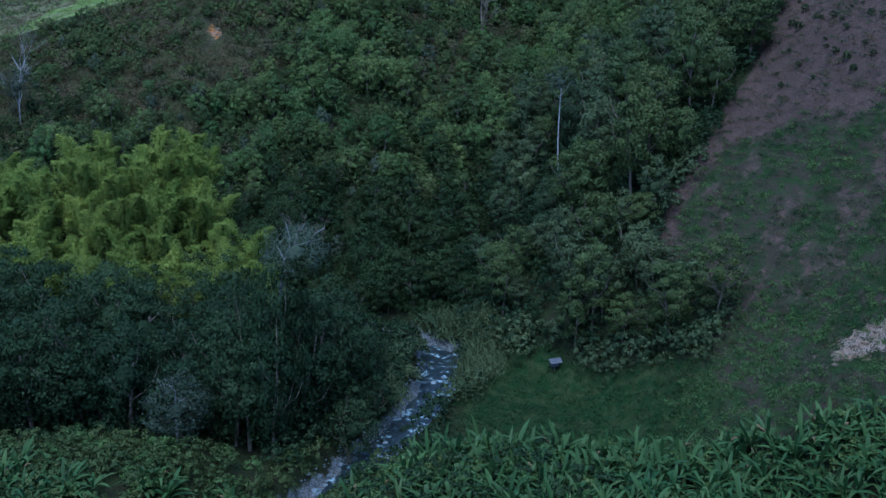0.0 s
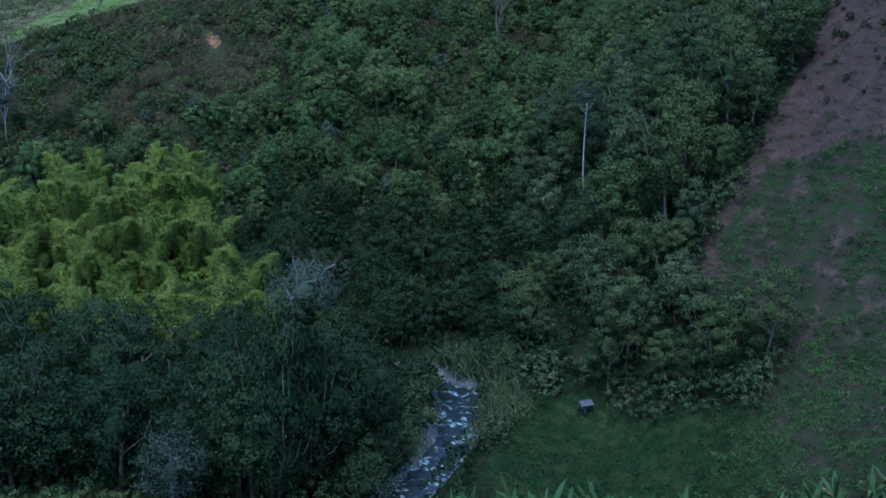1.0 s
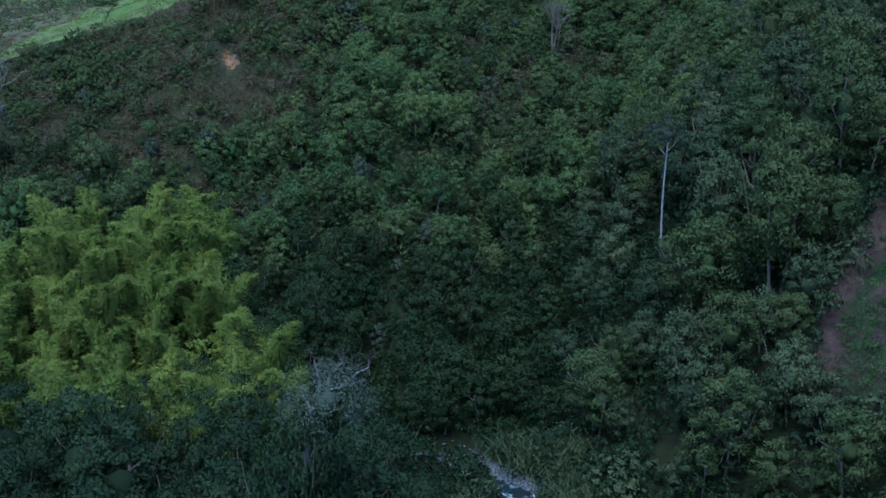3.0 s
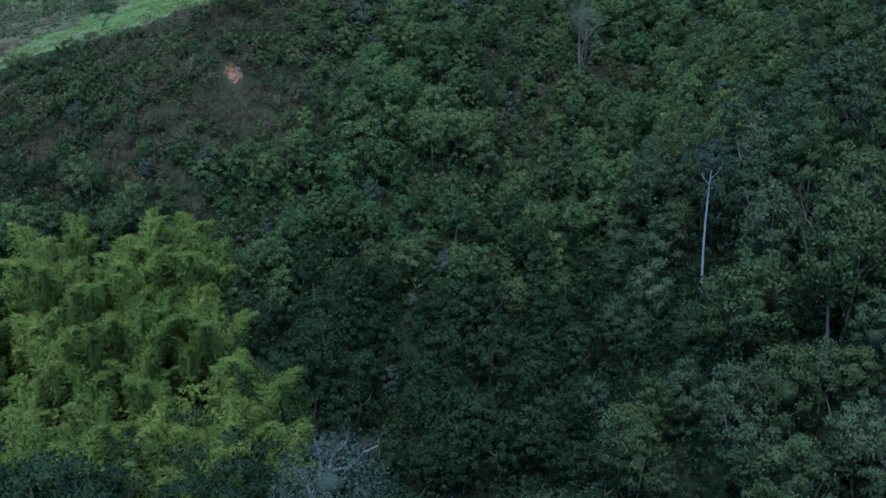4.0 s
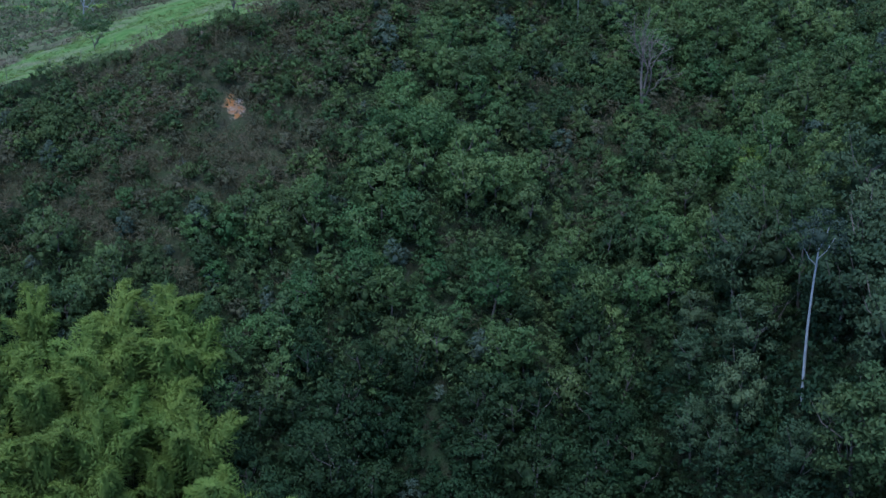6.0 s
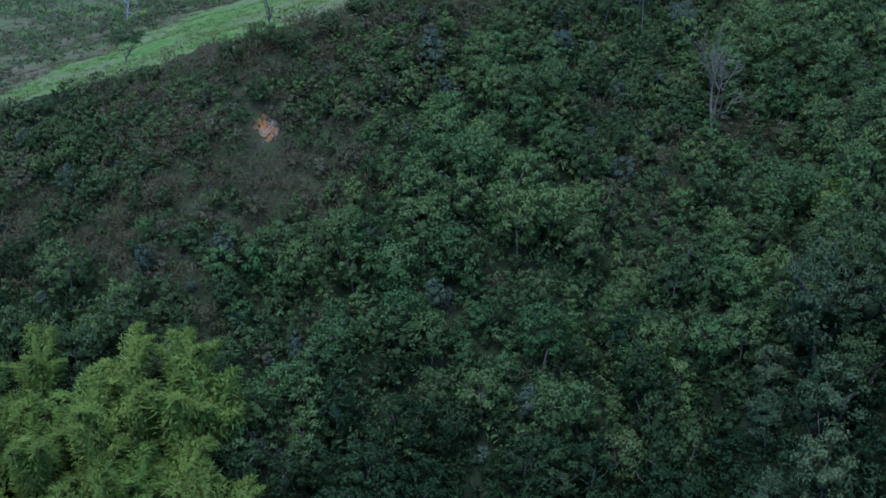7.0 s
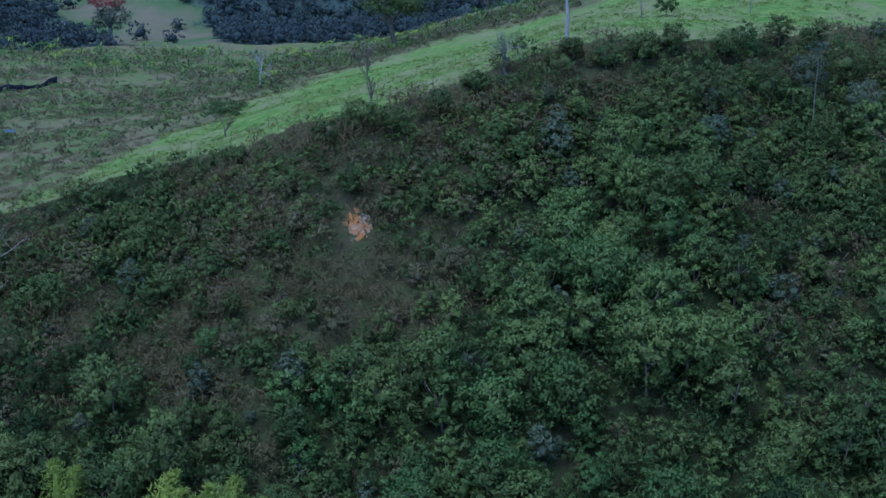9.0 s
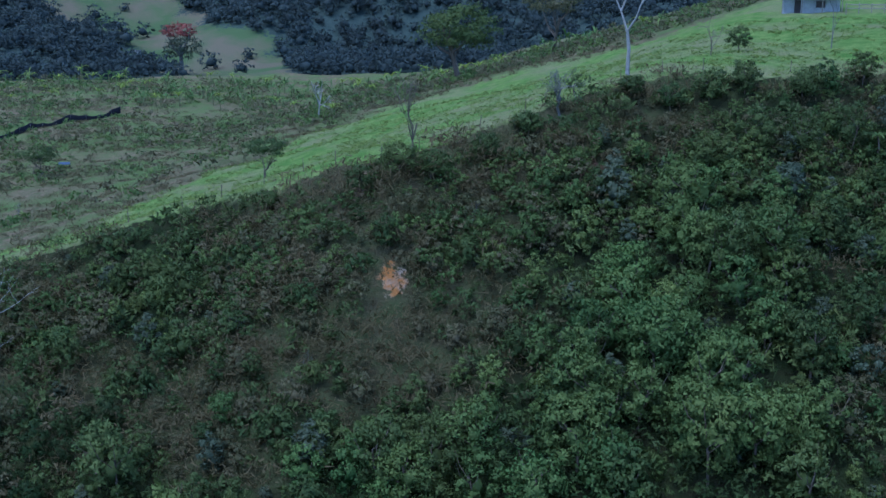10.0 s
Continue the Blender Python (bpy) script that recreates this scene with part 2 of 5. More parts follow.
def leaf_material(name, a, b, c, through_light=0.36, rough=0.65, patch=0.12):
    """Leaves: tones a to b from plant to plant, lighter and darker plants, some blades of tone c."""
    m, t, bsdf = nodes_of(name)
    info = t.nodes.new("ShaderNodeObjectInfo")
    geo = t.nodes.new("ShaderNodeNewGeometry")
    own = t.nodes.new("ShaderNodeAttribute")
    own.attribute_name = "tone"
    total = t.nodes.new("ShaderNodeMath")
    total.operation = "ADD"
    link(t, info.outputs["Random"], total.inputs[0])
    link(t, own.outputs["Fac"], total.inputs[1])
    plant = t.nodes.new("ShaderNodeMath")
    plant.operation = "FRACT"
    link(t, total.outputs[0], plant.inputs[0])
    other = t.nodes.new("ShaderNodeMath")
    other.operation = "PINGPONG"
    other.inputs[1].default_value = 0.137
    link(t, plant.outputs[0], other.inputs[0])
    blend = t.nodes.new("ShaderNodeMath")
    blend.operation = "MULTIPLY_ADD"
    link(t, plant.outputs[0], blend.inputs[0])
    blend.inputs[1].default_value = 0.6
    link(t, stretch(t, noise_node(t, patch, 3), 0.3, 0.7, -0.1, 0.5), blend.inputs[2])
    col = mixed(t, blend.outputs[0], a, b)
    col = mixed(t, stretch(t, geo.outputs["Random Per Island"], 0.4, 1.0, 0.0, 0.3), col, c)
    col = mixed(t, stretch(t, other.outputs[0], 0.0, 0.137, 0.0, 0.5), col, tuple(0.45 * v for v in a))
    link(t, col, bsdf.inputs["Base Color"])
    bsdf.inputs["Roughness"].default_value = rough
    bsdf.inputs["Specular IOR Level"].default_value = 0.12
    tr = t.nodes.new("ShaderNodeBsdfTranslucent")
    link(t, col, tr.inputs["Color"])
    mix = t.nodes.new("ShaderNodeMixShader")
    mix.inputs[0].default_value = through_light
    link(t, bsdf.outputs[0], mix.inputs[1])
    link(t, tr.outputs[0], mix.inputs[2])
    link(t, mix.outputs[0], t.nodes["Material Output"].inputs["Surface"])
    return m


def plain_material(name, a, b, scale=3.0, rough=0.85, bump=0.4, depth=0.05, metal=0.0, shine=0.3):
    m, t, bsdf = nodes_of(name)
    big, fine = noise_node(t, scale, 5), noise_node(t, scale * 9, 3)
    col = mixed(t, stretch(t, big, 0.3, 0.7), a, b)
    col = mixed(t, stretch(t, fine, 0.35, 0.75, 0, 0.5), col, tuple(0.55 * v for v in a))
    link(t, col, bsdf.inputs["Base Color"])
    bsdf.inputs["Roughness"].default_value, bsdf.inputs["Metallic"].default_value = rough, metal
    bsdf.inputs["Specular IOR Level"].default_value = shine
    bumped(t, bsdf, fine, bump, depth)
    return m


LEAF_HILL = leaf_material("leaf_hillside", (0.042, 0.104, 0.030), (0.128, 0.180, 0.048), (0.148, 0.203, 0.066))
LEAF_DARK = leaf_material("leaf_dark", (0.036, 0.077, 0.025), (0.081, 0.115, 0.032), (0.124, 0.168, 0.057))
LEAF_WOOD = leaf_material("leaf_wood", (0.040, 0.080, 0.034), (0.085, 0.122, 0.048), (0.115, 0.150, 0.062))
LEAF_GREY = leaf_material("leaf_grey_green", (0.059, 0.096, 0.058), (0.084, 0.115, 0.068), (0.127, 0.146, 0.106))
LEAF_DUN = leaf_material("leaf_dun", (0.034, 0.060, 0.036), (0.052, 0.076, 0.046), (0.080, 0.100, 0.070))
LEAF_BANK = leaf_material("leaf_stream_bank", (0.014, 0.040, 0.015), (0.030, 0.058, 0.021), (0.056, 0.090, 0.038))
# very dark green; on the hillside's foot and clefts it paints in their shade
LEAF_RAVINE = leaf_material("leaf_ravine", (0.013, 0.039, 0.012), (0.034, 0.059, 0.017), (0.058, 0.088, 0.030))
LEAF_SCRUB = leaf_material("leaf_dry_scrub", (0.070, 0.092, 0.038), (0.118, 0.112, 0.062), (0.150, 0.135, 0.085))
LEAF_BAMBOO = leaf_material("leaf_bamboo", (0.106, 0.188, 0.030), (0.180, 0.246, 0.042), (0.236, 0.290, 0.068), 0.42)
LEAF_BRIGHT = leaf_material("leaf_bright", (0.054, 0.124, 0.033), (0.086, 0.158, 0.043), (0.125, 0.185, 0.060))
LEAF_BANANA = leaf_material("leaf_plantain", (0.018, 0.064, 0.020), (0.055, 0.118, 0.030), (0.130, 0.180, 0.060), 0.3, 0.5)
LEAF_RED = leaf_material("leaf_red_bloom", (0.165, 0.050, 0.042), (0.205, 0.070, 0.055), (0.130, 0.075, 0.055))
# far trees: the blue-grey of distance haze is put into the leaf colour
LEAF_FAR_HAZY = leaf_material("leaf_far_forest_hazy", (0.034, 0.056, 0.056), (0.044, 0.066, 0.060), (0.050, 0.074, 0.066))
TURF = leaf_material("turf_blade", (0.115, 0.200, 0.044), (0.180, 0.245, 0.064), (0.220, 0.255, 0.090), 0.5)
DRY_GRASS = leaf_material("dry_grass_blade", (0.070, 0.076, 0.032), (0.120, 0.104, 0.056), (0.150, 0.128, 0.076), 0.5)
GRASS = leaf_material("grass_blade", (0.019, 0.056, 0.019), (0.034, 0.074, 0.025), (0.050, 0.090, 0.034), 0.5)
BARK = plain_material("bark_brown", (0.085, 0.078, 0.056), (0.14, 0.128, 0.095), 2.0)
BARK_PALE = plain_material("bark_pale", (0.17, 0.195, 0.175), (0.26, 0.285, 0.26), 1.5)
BARK_WHITE = plain_material("bark_white", (0.20, 0.23, 0.21), (0.32, 0.35, 0.32), 1.5)
BARK_DRY = plain_material("bark_dry", (0.115, 0.102, 0.074), (0.175, 0.152, 0.114), 1.5)
BARK_GREY = plain_material("bark_grey", (0.090, 0.104, 0.092), (0.145, 0.162, 0.143), 1.5)
STONE = plain_material("river_stone", (0.085, 0.128, 0.130), (0.200, 0.268, 0.268), 1.2, 0.75, 0.5, 0.08)

# ---- where things grow ----
def edge_y(x):
    return np.interp(x, EDGE_X, EDGE_Y)


def slope_part(x, y):
    yf = 149 - 10 * ramp(x, -25, -60)
    return (y - yf) / (edge_y(x) - yf)


def wood_border(y):
    """The wood's right-hand border with the cleared slope."""
    return np.interp(y, (108, 114, 118, 122, 126, 130, 134, 138, 142, 150, 156, 164, 178, 190, 230, 300), (20, 25, 28, 31, 32, 30, 27, 26, 27.5, 33, 37.5, 43.5, 51.5, 57.5, 71, 83))


def wood_front(x):
    return np.interp(x, (3, 7, 10, 13, 20, 28, 34), (150, 139, 137, 136.5, 127, 120.5, 119))


def is_wood(x, y):
    return (x > 5) & (x < wood_border(y)) & (y > wood_front(x)) & (y < 182 + 0.4 * x)


def is_cleared(x, y):
    return (x > wood_border(y)) & (y > 100) | (x > 24) & (y > 96) & (y < wood_front(x))


def is_bamboo(x, y):
    return (x > -88) & (x < -22.0 - 0.30 * (y - 137) + 7 * (vnoise(x + 7, y, 7) - 0.6)) & (y > 134) & (y < 176 + 0.12 * (x + 38) + 5 * (vnoise(x, y, 6) - 0.5))


def is_low_wood(x, y):
    return (x < -9 + 0.12 * (y - 108)) & (x > -95) & (y > 111.5) & (y < 137)


def weedy_part(x, y):
    """Where weeds have taken the cleared slope again."""
    patches = 0.52 + 0.48 * np.maximum(ramp(vnoise(x + 20, y * 0.6, 2.6), 0.38, 0.6), ramp(y, 124, 116))
    return patches * ramp(y - 151.5 + 1.2 * np.clip(x - 44, 0, 99) + 9 * (vnoise(x + 3, y, 5) - 0.5), 3, -3) * ramp(x - np.interp(y, (108, 117, 125, 134, 144, 148, 154), (20, 28, 31, 29, 31, 35, 42)), -3, 3)


def dryness(x, y):
    """How dry and thin the growth on the hillside is."""
    s = slope_part(x, y)
    return np.clip(0.65 * ramp(x, -10, -45) * (1 - 0.6 * ramp(x, -50, -60)) * ramp(s, 0.35, 0.7) + 0.8 * np.exp(-((x + 37.5) / 5) ** 2 - ((y - 200.5) / 4) ** 2) + 0.35 * ramp(s, 0.78, 0.95) + 1.1 * (vnoise(x, y, 13) - 0.5) * ramp(s, 0.3, 0.6), 0, 1)


def pasture_part(x, y):
    d = y - edge_y(x)
    return ramp(d, -1, 1.5) * np.maximum(ramp(d + 16 * (vnoise(x * 0.5, y, 8) - 0.5), 24 + 14 * ramp(x, -40, -60), 6), ramp(plateau(x, y), 31, 34) * ramp(d, 140, 110))


def far_grass(x, y):
    """The grassy spur across the valley."""
    r = np.hypot(x + 6, y - 120)
    a = np.degrees(np.arctan2(-(x + 6), y - 120)) + 2.5 * (vnoise(x, y, 45) - 0.5)
    up = np.clip((r - 545) / 140, -0.5, 1.6)
    return ramp(a - 26.5 - 4.9 * up, -0.5, 0.5) * ramp(a - 32.5 - 5.2 * up, 0.6, -0.6) * ramp(r, 900, 700)


# ---- the ground, one sheet out to the mountains ----
def steps(spans):
    out = [spans[0][0]]
    for a, b, first, grow in spans:
        v, d = a, first
        while v < b:
            v += d
            d *= grow
            out.append(min(v, b))
    return np.array(out)


gx = np.concatenate([-steps([(110, 3000, 2.0, 1.08)])[::-1], steps([(-110, 75, 1.6, 1.0)])[1:], steps([(75, 2600, 2.0, 1.09)])[1:]])
gy = np.concatenate([-steps([(-70, 1500, 3.0, 1.15)])[::-1], steps([(70, 262, 1.6, 1.0)])[1:], steps([(262, 460, 2.5, 1.005)])[1:], steps([(460, 3500, 4.0, 1.06)])[1:]])
mx, my = np.meshgrid(gx, gy, indexing="ij")
mz = ground_z(mx, my)
ny = len(gy)
ii, jj = np.meshgrid(np.arange(len(gx) - 1), np.arange(ny - 1), indexing="ij")
q = (ii * ny + jj).ravel()
ground_mesh = mesh_of("ground", np.stack([mx, my, mz], -1).reshape(-1, 3), np.stack([q, q + ny, q + ny + 1, q + 1], 1))
ground_mesh.polygons.foreach_set("use_smooth", np.ones(len(q), bool))
fx, fy = mx.ravel(), my.ravel()
far_r = np.hypot(fx + 6, fy - 120)
cleared = is_cleared(fx, fy).astype(float)
layers = {
    "pasture": pasture_part(fx, fy) * ramp(far_r, 330, 250),
    "terrace": ramp(fy - edge_y(fx), -0.5, 2) * ramp(far_r, 470, 450),
    "dry": dryness(fx, fy) * ramp(slope_part(fx, fy), 0.2, 0.4) * ramp(fy - edge_y(fx), 2, 0),
    "cleared": cleared * ramp(far_r, 420, 300),
    "weedy": cleared * weedy_part(fx, fy),
    "meadow": ramp(fx, 1, 4) * ramp(fx, 33, 26) * ramp(fy, 106, 110) * ramp(fy - wood_front(fx), 2, -1) * (fx < 60) * (fy < 150),
    "gravel": ramp(stream_gap(fx, fy), 4.2, 2.4) * (fy < 153) * (fy > 60),
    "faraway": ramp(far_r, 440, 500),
    "fargrass": ramp(far_r, 440, 500) * far_grass(fx, fy),
}
for key, value in layers.items():
    ground_mesh.attributes.new(key, "FLOAT", "POINT").data.foreach_set("value", np.asarray(value, np.float32))


def ground_material():
    m, t, bsdf = nodes_of("ground")
    big, mid, fine = noise_node(t, 0.09, 4), noise_node(t, 0.6, 5, 0.65), noise_node(t, 4.0, 4, 0.7)

    def layer(key):
        """A kind of cover, with a ragged edge."""
        n = t.nodes.new("ShaderNodeAttribute")
        n.attribute_name = key
        ragged = t.nodes.new("ShaderNodeMath")
        ragged.operation = "ADD"
        link(t, n.outputs["Fac"], ragged.inputs[0])
        link(t, stretch(t, mid, 0.3, 0.7, -0.32, 0.32), ragged.inputs[1])
        return stretch(t, ragged.outputs[0], 0.4, 0.62)

    def scar(place, size):
        """A patch of bare earth with a torn outline about a place."""
        geo = t.nodes.new("ShaderNodeNewGeometry")
        gap = t.nodes.new("ShaderNodeVectorMath")
        gap.operation = "SUBTRACT"
        link(t, geo.outputs["Position"], gap.inputs[0])
        gap.inputs[1].default_value = place
        fit = t.nodes.new("ShaderNodeVectorMath")
        fit.operation = "DIVIDE"
        link(t, gap.outputs[0], fit.inputs[0])
        fit.inputs[1].default_value = size
        far = t.nodes.new("ShaderNodeVectorMath")
        far.operation = "LENGTH"
        link(t, fit.outputs[0], far.inputs[0])
        torn = t.nodes.new("ShaderNodeMath")
        torn.operation = "ADD"
        link(t, far.outputs["Value"], torn.inputs[0])
        link(t, stretch(t, noise_node(t, 0.9, 5, 0.7), 0.3, 0.7, -0.6, 0.6), torn.inputs[1])
        return stretch(t, torn.outputs[0], 1.05, 0.8)

    col = mixed(t, stretch(t, mid, 0.35, 0.65), (0.020, 0.022, 0.012), (0.020, 0.034, 0.013))
    straw = mixed(t, stretch(t, mid, 0.38, 0.62), (0.054, 0.053, 0.030), (0.038, 0.054, 0.022))
    straw = mixed(t, stretch(t, fine, 0.42, 0.66, 0, 0.6), straw, (0.028, 0.036, 0.017))
    col = mixed(t, layer("dry"), col, straw)
    scrub = mixed(t, stretch(t, mid, 0.38, 0.62), (0.130, 0.106, 0.070), (0.074, 0.090, 0.042))
    scrub = mixed(t, stretch(t, big, 0.42, 0.6), scrub, (0.074, 0.116, 0.040))
    scrub = mixed(t, stretch(t, fine, 0.45, 0.7, 0, 0.6), scrub, (0.038, 0.052, 0.024))
    col = mixed(t, layer("terrace"), col, scrub)
    turf = mixed(t, stretch(t, mid, 0.4, 0.62), (0.058, 0.126, 0.027), (0.120, 0.185, 0.052))
    turf = mixed(t, stretch(t, big, 0.44, 0.62, 0, 0.8), turf, (0.140, 0.145, 0.078))
    turf = mixed(t, stretch(t, fine, 0.46, 0.68, 0, 0.6), turf, (0.044, 0.094, 0.022))
    col = mixed(t, layer("pasture"), col, turf)
    soil = mixed(t, stretch(t, mid, 0.35, 0.65), (0.066, 0.051, 0.040), (0.032, 0.027, 0.023))
    soil = mixed(t, stretch(t, big, 0.42, 0.58, 0, 0.7), soil, (0.046, 0.036, 0.029))
    soil = mixed(t, stretch(t, fine, 0.5, 0.66, 0, 0.7), soil, (0.094, 0.074, 0.057))
    col = mixed(t, layer("cleared"), col, soil)
    weedy = mixed(t, stretch(t, mid, 0.42, 0.58), (0.020, 0.042, 0.014), (0.040, 0.035, 0.026))
    weedy = mixed(t, stretch(t, fine, 0.45, 0.65, 0, 0.7), weedy, (0.014, 0.024, 0.011))
    col = mixed(t, layer("weedy"), col, weedy)
    mead = mixed(t, stretch(t, mid, 0.42, 0.58), (0.012, 0.036, 0.011), (0.032, 0.050, 0.018))
    mead = mixed(t, stretch(t, fine, 0.45, 0.65, 0, 0.7), mead, (0.009, 0.020, 0.008))
    col = mixed(t, layer("meadow"), col, mead)
    col = mixed(t, layer("gravel"), col, mixed(t, stretch(t, fine, 0.4, 0.6), (0.045, 0.055, 0.050), (0.14, 0.17, 0.165)))
    # far wooded ground, its colour blued for haze like the far trees
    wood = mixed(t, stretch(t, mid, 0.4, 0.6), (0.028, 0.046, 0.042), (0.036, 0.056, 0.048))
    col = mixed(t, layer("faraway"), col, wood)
    col = mixed(t, layer("fargrass"), col, mixed(t, stretch(t, noise_node(t, 0.03, 4), 0.4, 0.6), (0.050, 0.084, 0.036), (0.090, 0.088, 0.058)))
    earth = mixed(t, stretch(t, noise_node(t, 0.5, 3), 0.42, 0.56), (0.235, 0.120, 0.040), (0.22, 0.20, 0.155))
    pale = mixed(t, stretch(t, mid, 0.4, 0.6), (0.165, 0.125, 0.085), (0.225, 0.195, 0.150))
    col = mixed(t, scar((-40.9, 206.4, 34.8), (1.15, 1.8, 2.0)), col, earth)
    col = mixed(t, scar((-27.1, 221.6, 42.0), (1.6, 1.2, 1.2)), col, (0.075, 0.050, 0.034))
    col = mixed(t, scar((-46.5, 214.0, 40.6), (0.7, 2.0, 2.2)), col, (0.150, 0.125, 0.088))
    col = mixed(t, scar((43.6, 108.0, 15.6), (4.6, 2.5, 3.4)), col, pale)
    link(t, col, bsdf.inputs["Base Color"])
    bsdf.inputs["Roughness"].default_value = 1.0
    bsdf.inputs["Specular IOR Level"].default_value = 0.0
    both = t.nodes.new("ShaderNodeMath")
    both.operation = "ADD"
    link(t, mid, both.inputs[0])
    link(t, fine, both.inputs[1])
    bumped(t, bsdf, both.outputs[0], 0.9, 0.3)
    return m


ground_mesh.materials.append(ground_material())
ground = tagged(new("ground", ground_mesh), "wooded valley ground with steep slopes, green pasture and far mountains", "ground", kind="structure")

# ---- the stream ----
sy = np.arange(62, 152.5, 0.8)
sx = np.interp(sy, STREAM_Y, STREAM_X)
off = np.linspace(-2.7, 2.7, 13)
wx, wy = sx[:, None] + off[None], np.repeat(sy[:, None], len(off), 1)
wz = -1.72 + 0.006 * (wy - 100) + 0.10 * (vnoise(wx, wy, 0.9) - 0.5)
nw = len(off)
ii, jj = np.meshgrid(np.arange(len(sy) - 1), np.arange(nw - 1), indexing="ij")
q = (ii * nw + jj).ravel()
water_mesh = mesh_of("water", np.stack([wx, wy, wz], -1).reshape(-1, 3), np.stack([q, q + 1, q + nw + 1, q + nw], 1))
water_mesh.polygons.foreach_set("use_smooth", np.ones(len(q), bool))


def water_material():
    m, t, bsdf = nodes_of("stream_water")
    foam = stretch(t, noise_node(t, 0.9, 6, 0.75), 0.54, 0.65)
    link(t, mixed(t, foam, (0.010, 0.018, 0.019), (0.22, 0.35, 0.37)), bsdf.inputs["Base Color"])
    link(t, stretch(t, foam, 0, 1, 0.3, 0.7), bsdf.inputs["Roughness"])
    bsdf.inputs["Specular IOR Level"].default_value = 0.25
    bumped(t, bsdf, noise_node(t, 2.5, 4), 0.5, 0.12)
    return m


water_mesh.materials.append(water_material())
tagged(new("water", water_mesh), "shallow dark stream with white riffles over stones", "stream", kind="structure")


def stone_mesh(r, name):
    bm = bmesh.new()
    bmesh.ops.create_icosphere(bm, subdivisions=2, radius=0.5)
    s = Vector((r.uniform(0.8, 1.3), r.uniform(0.7, 1.1), r.uniform(0.5, 0.8)))
    shift = Vector((r.uniform(0, 50), 0, 0))
    for v in bm.verts:
        v.co = Vector((v.co.x * s.x, v.co.y * s.y, v.co.z * s.z)) * (0.8 + 0.5 * noise.noise(v.co * 2.2 + shift))
    me = bpy.data.meshes.new(name)
    bm.to_mesh(me)
    bm.free()
    me.materials.append(STONE)
    return me


STONES = [stone_mesh(rng, "stone") for _ in range(6)]
r = np.random.default_rng(11)
made = 0
while made < 260:
    y = r.uniform(106, 152)
    side = r.choice((-1, 1))
    d = r.choice((r.uniform(-2.2, 2.2), side * r.uniform(1.7, 3.3)), p=(0.3, 0.7))
    x = float(np.interp(y, STREAM_Y, STREAM_X)) + d
    size = r.uniform(0.35, 0.8) if r.random() < 0.85 else r.uniform(0.9, 1.4)
    ob = new("boulder", STONES[r.integers(6)])
    ob.matrix_basis = pose(x, y, max(zat(x, y), -1.95) + 0.12 * size, 0, 0, r.uniform(0, 360)) @ Matrix.Diagonal((size, size, size, 1))
    tagged(ob, "pale grey rounded boulder in the stream bed", "boulder", "stones of the stream")
    made += 1

bm = bmesh.new()
bmesh.ops.create_icosphere(bm, subdivisions=1, radius=0.5)
pv, pf = np.array([v.co[:] for v in bm.verts]), np.array([[v.index for v in f.verts] for f in bm.faces])
bm.free()
pieces = []
for k in range(1500):
    y = r.uniform(104, 152)
    d = r.choice((-1, 1)) * r.uniform(1.3, 3.6) if r.random() < 0.75 else r.uniform(-1.5, 1.5)
    x = float(np.interp(y, STREAM_Y, STREAM_X)) + d
    size = r.uniform(0.14, 0.45) * np.array([r.uniform(0.8, 1.5), r.uniform(0.7, 1.2), r.uniform(0.5, 0.8)])
    pieces.append((pv * size * r.uniform(0.8, 1.15, (len(pv), 1)) + np.array([x, y, max(zat(x, y), -1.85) + 0.05]), pf))
shingle = mesh_of("shingle", *joined(pieces))
shingle.materials.append(STONE)
tagged(new("shingle", shingle), "pale cobbles strewn along the stream", "cobbles", kind="stuff")

# ---- plants ----
def tree_kind(name, seed, label, bark, leaf, height, radius, base, puffs, count, size, forks, flat=0.75, trunk=0.16, group=""):
    r = np.random.default_rng(seed)
    ob = thing(name, Matrix.Identity(4), label, "tree", group)
    part("trunk", mesh_of("trunk", *limbs(r, height, trunk, forks)), bark, ob)
    part("crown", mesh_of("crown", *crown(r, radius, height - base, base, puffs, count, size, flat)), leaf, ob)
    return ob


def drop_templates(obs):
    for ob in obs:
        for c in ob.children_recursive:
            bpy.data.objects.remove(c)
        bpy.data.objects.remove(ob)


# the thicket on the hillside: the larger trees singly, the rest as one growth
r = np.random.default_rng(21)
kinds = [tree_kind("hillside_tree", 100 + k, "small leafy green tree in the dense hillside thicket", BARK, LEAF_HILL, h, ra, b, p, c, 0.28, 4, 0.85, 0.07, "hillside trees")
         for k, (h, ra, b, p, c) in enumerate([(4.4, 1.8, 0.3, 13, 640), (5.0, 1.7, 0.4, 13, 640), (3.8, 2.0, 0.2, 14, 700), (5.2, 2.1, 0.5, 15, 760), (4.2, 1.5, 0.3, 12, 560)])]
kinds += [tree_kind("hillside_tree", 110 + k, "small green tree at the foot of the hillside, coloured darker for the ravine's shade", BARK, LEAF_RAVINE, h, ra, b, p, c, 0.28, 4, 0.85, 0.07, "hillside trees")
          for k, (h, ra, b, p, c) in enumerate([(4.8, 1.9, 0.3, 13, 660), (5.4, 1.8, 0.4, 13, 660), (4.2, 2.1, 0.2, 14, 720)])]
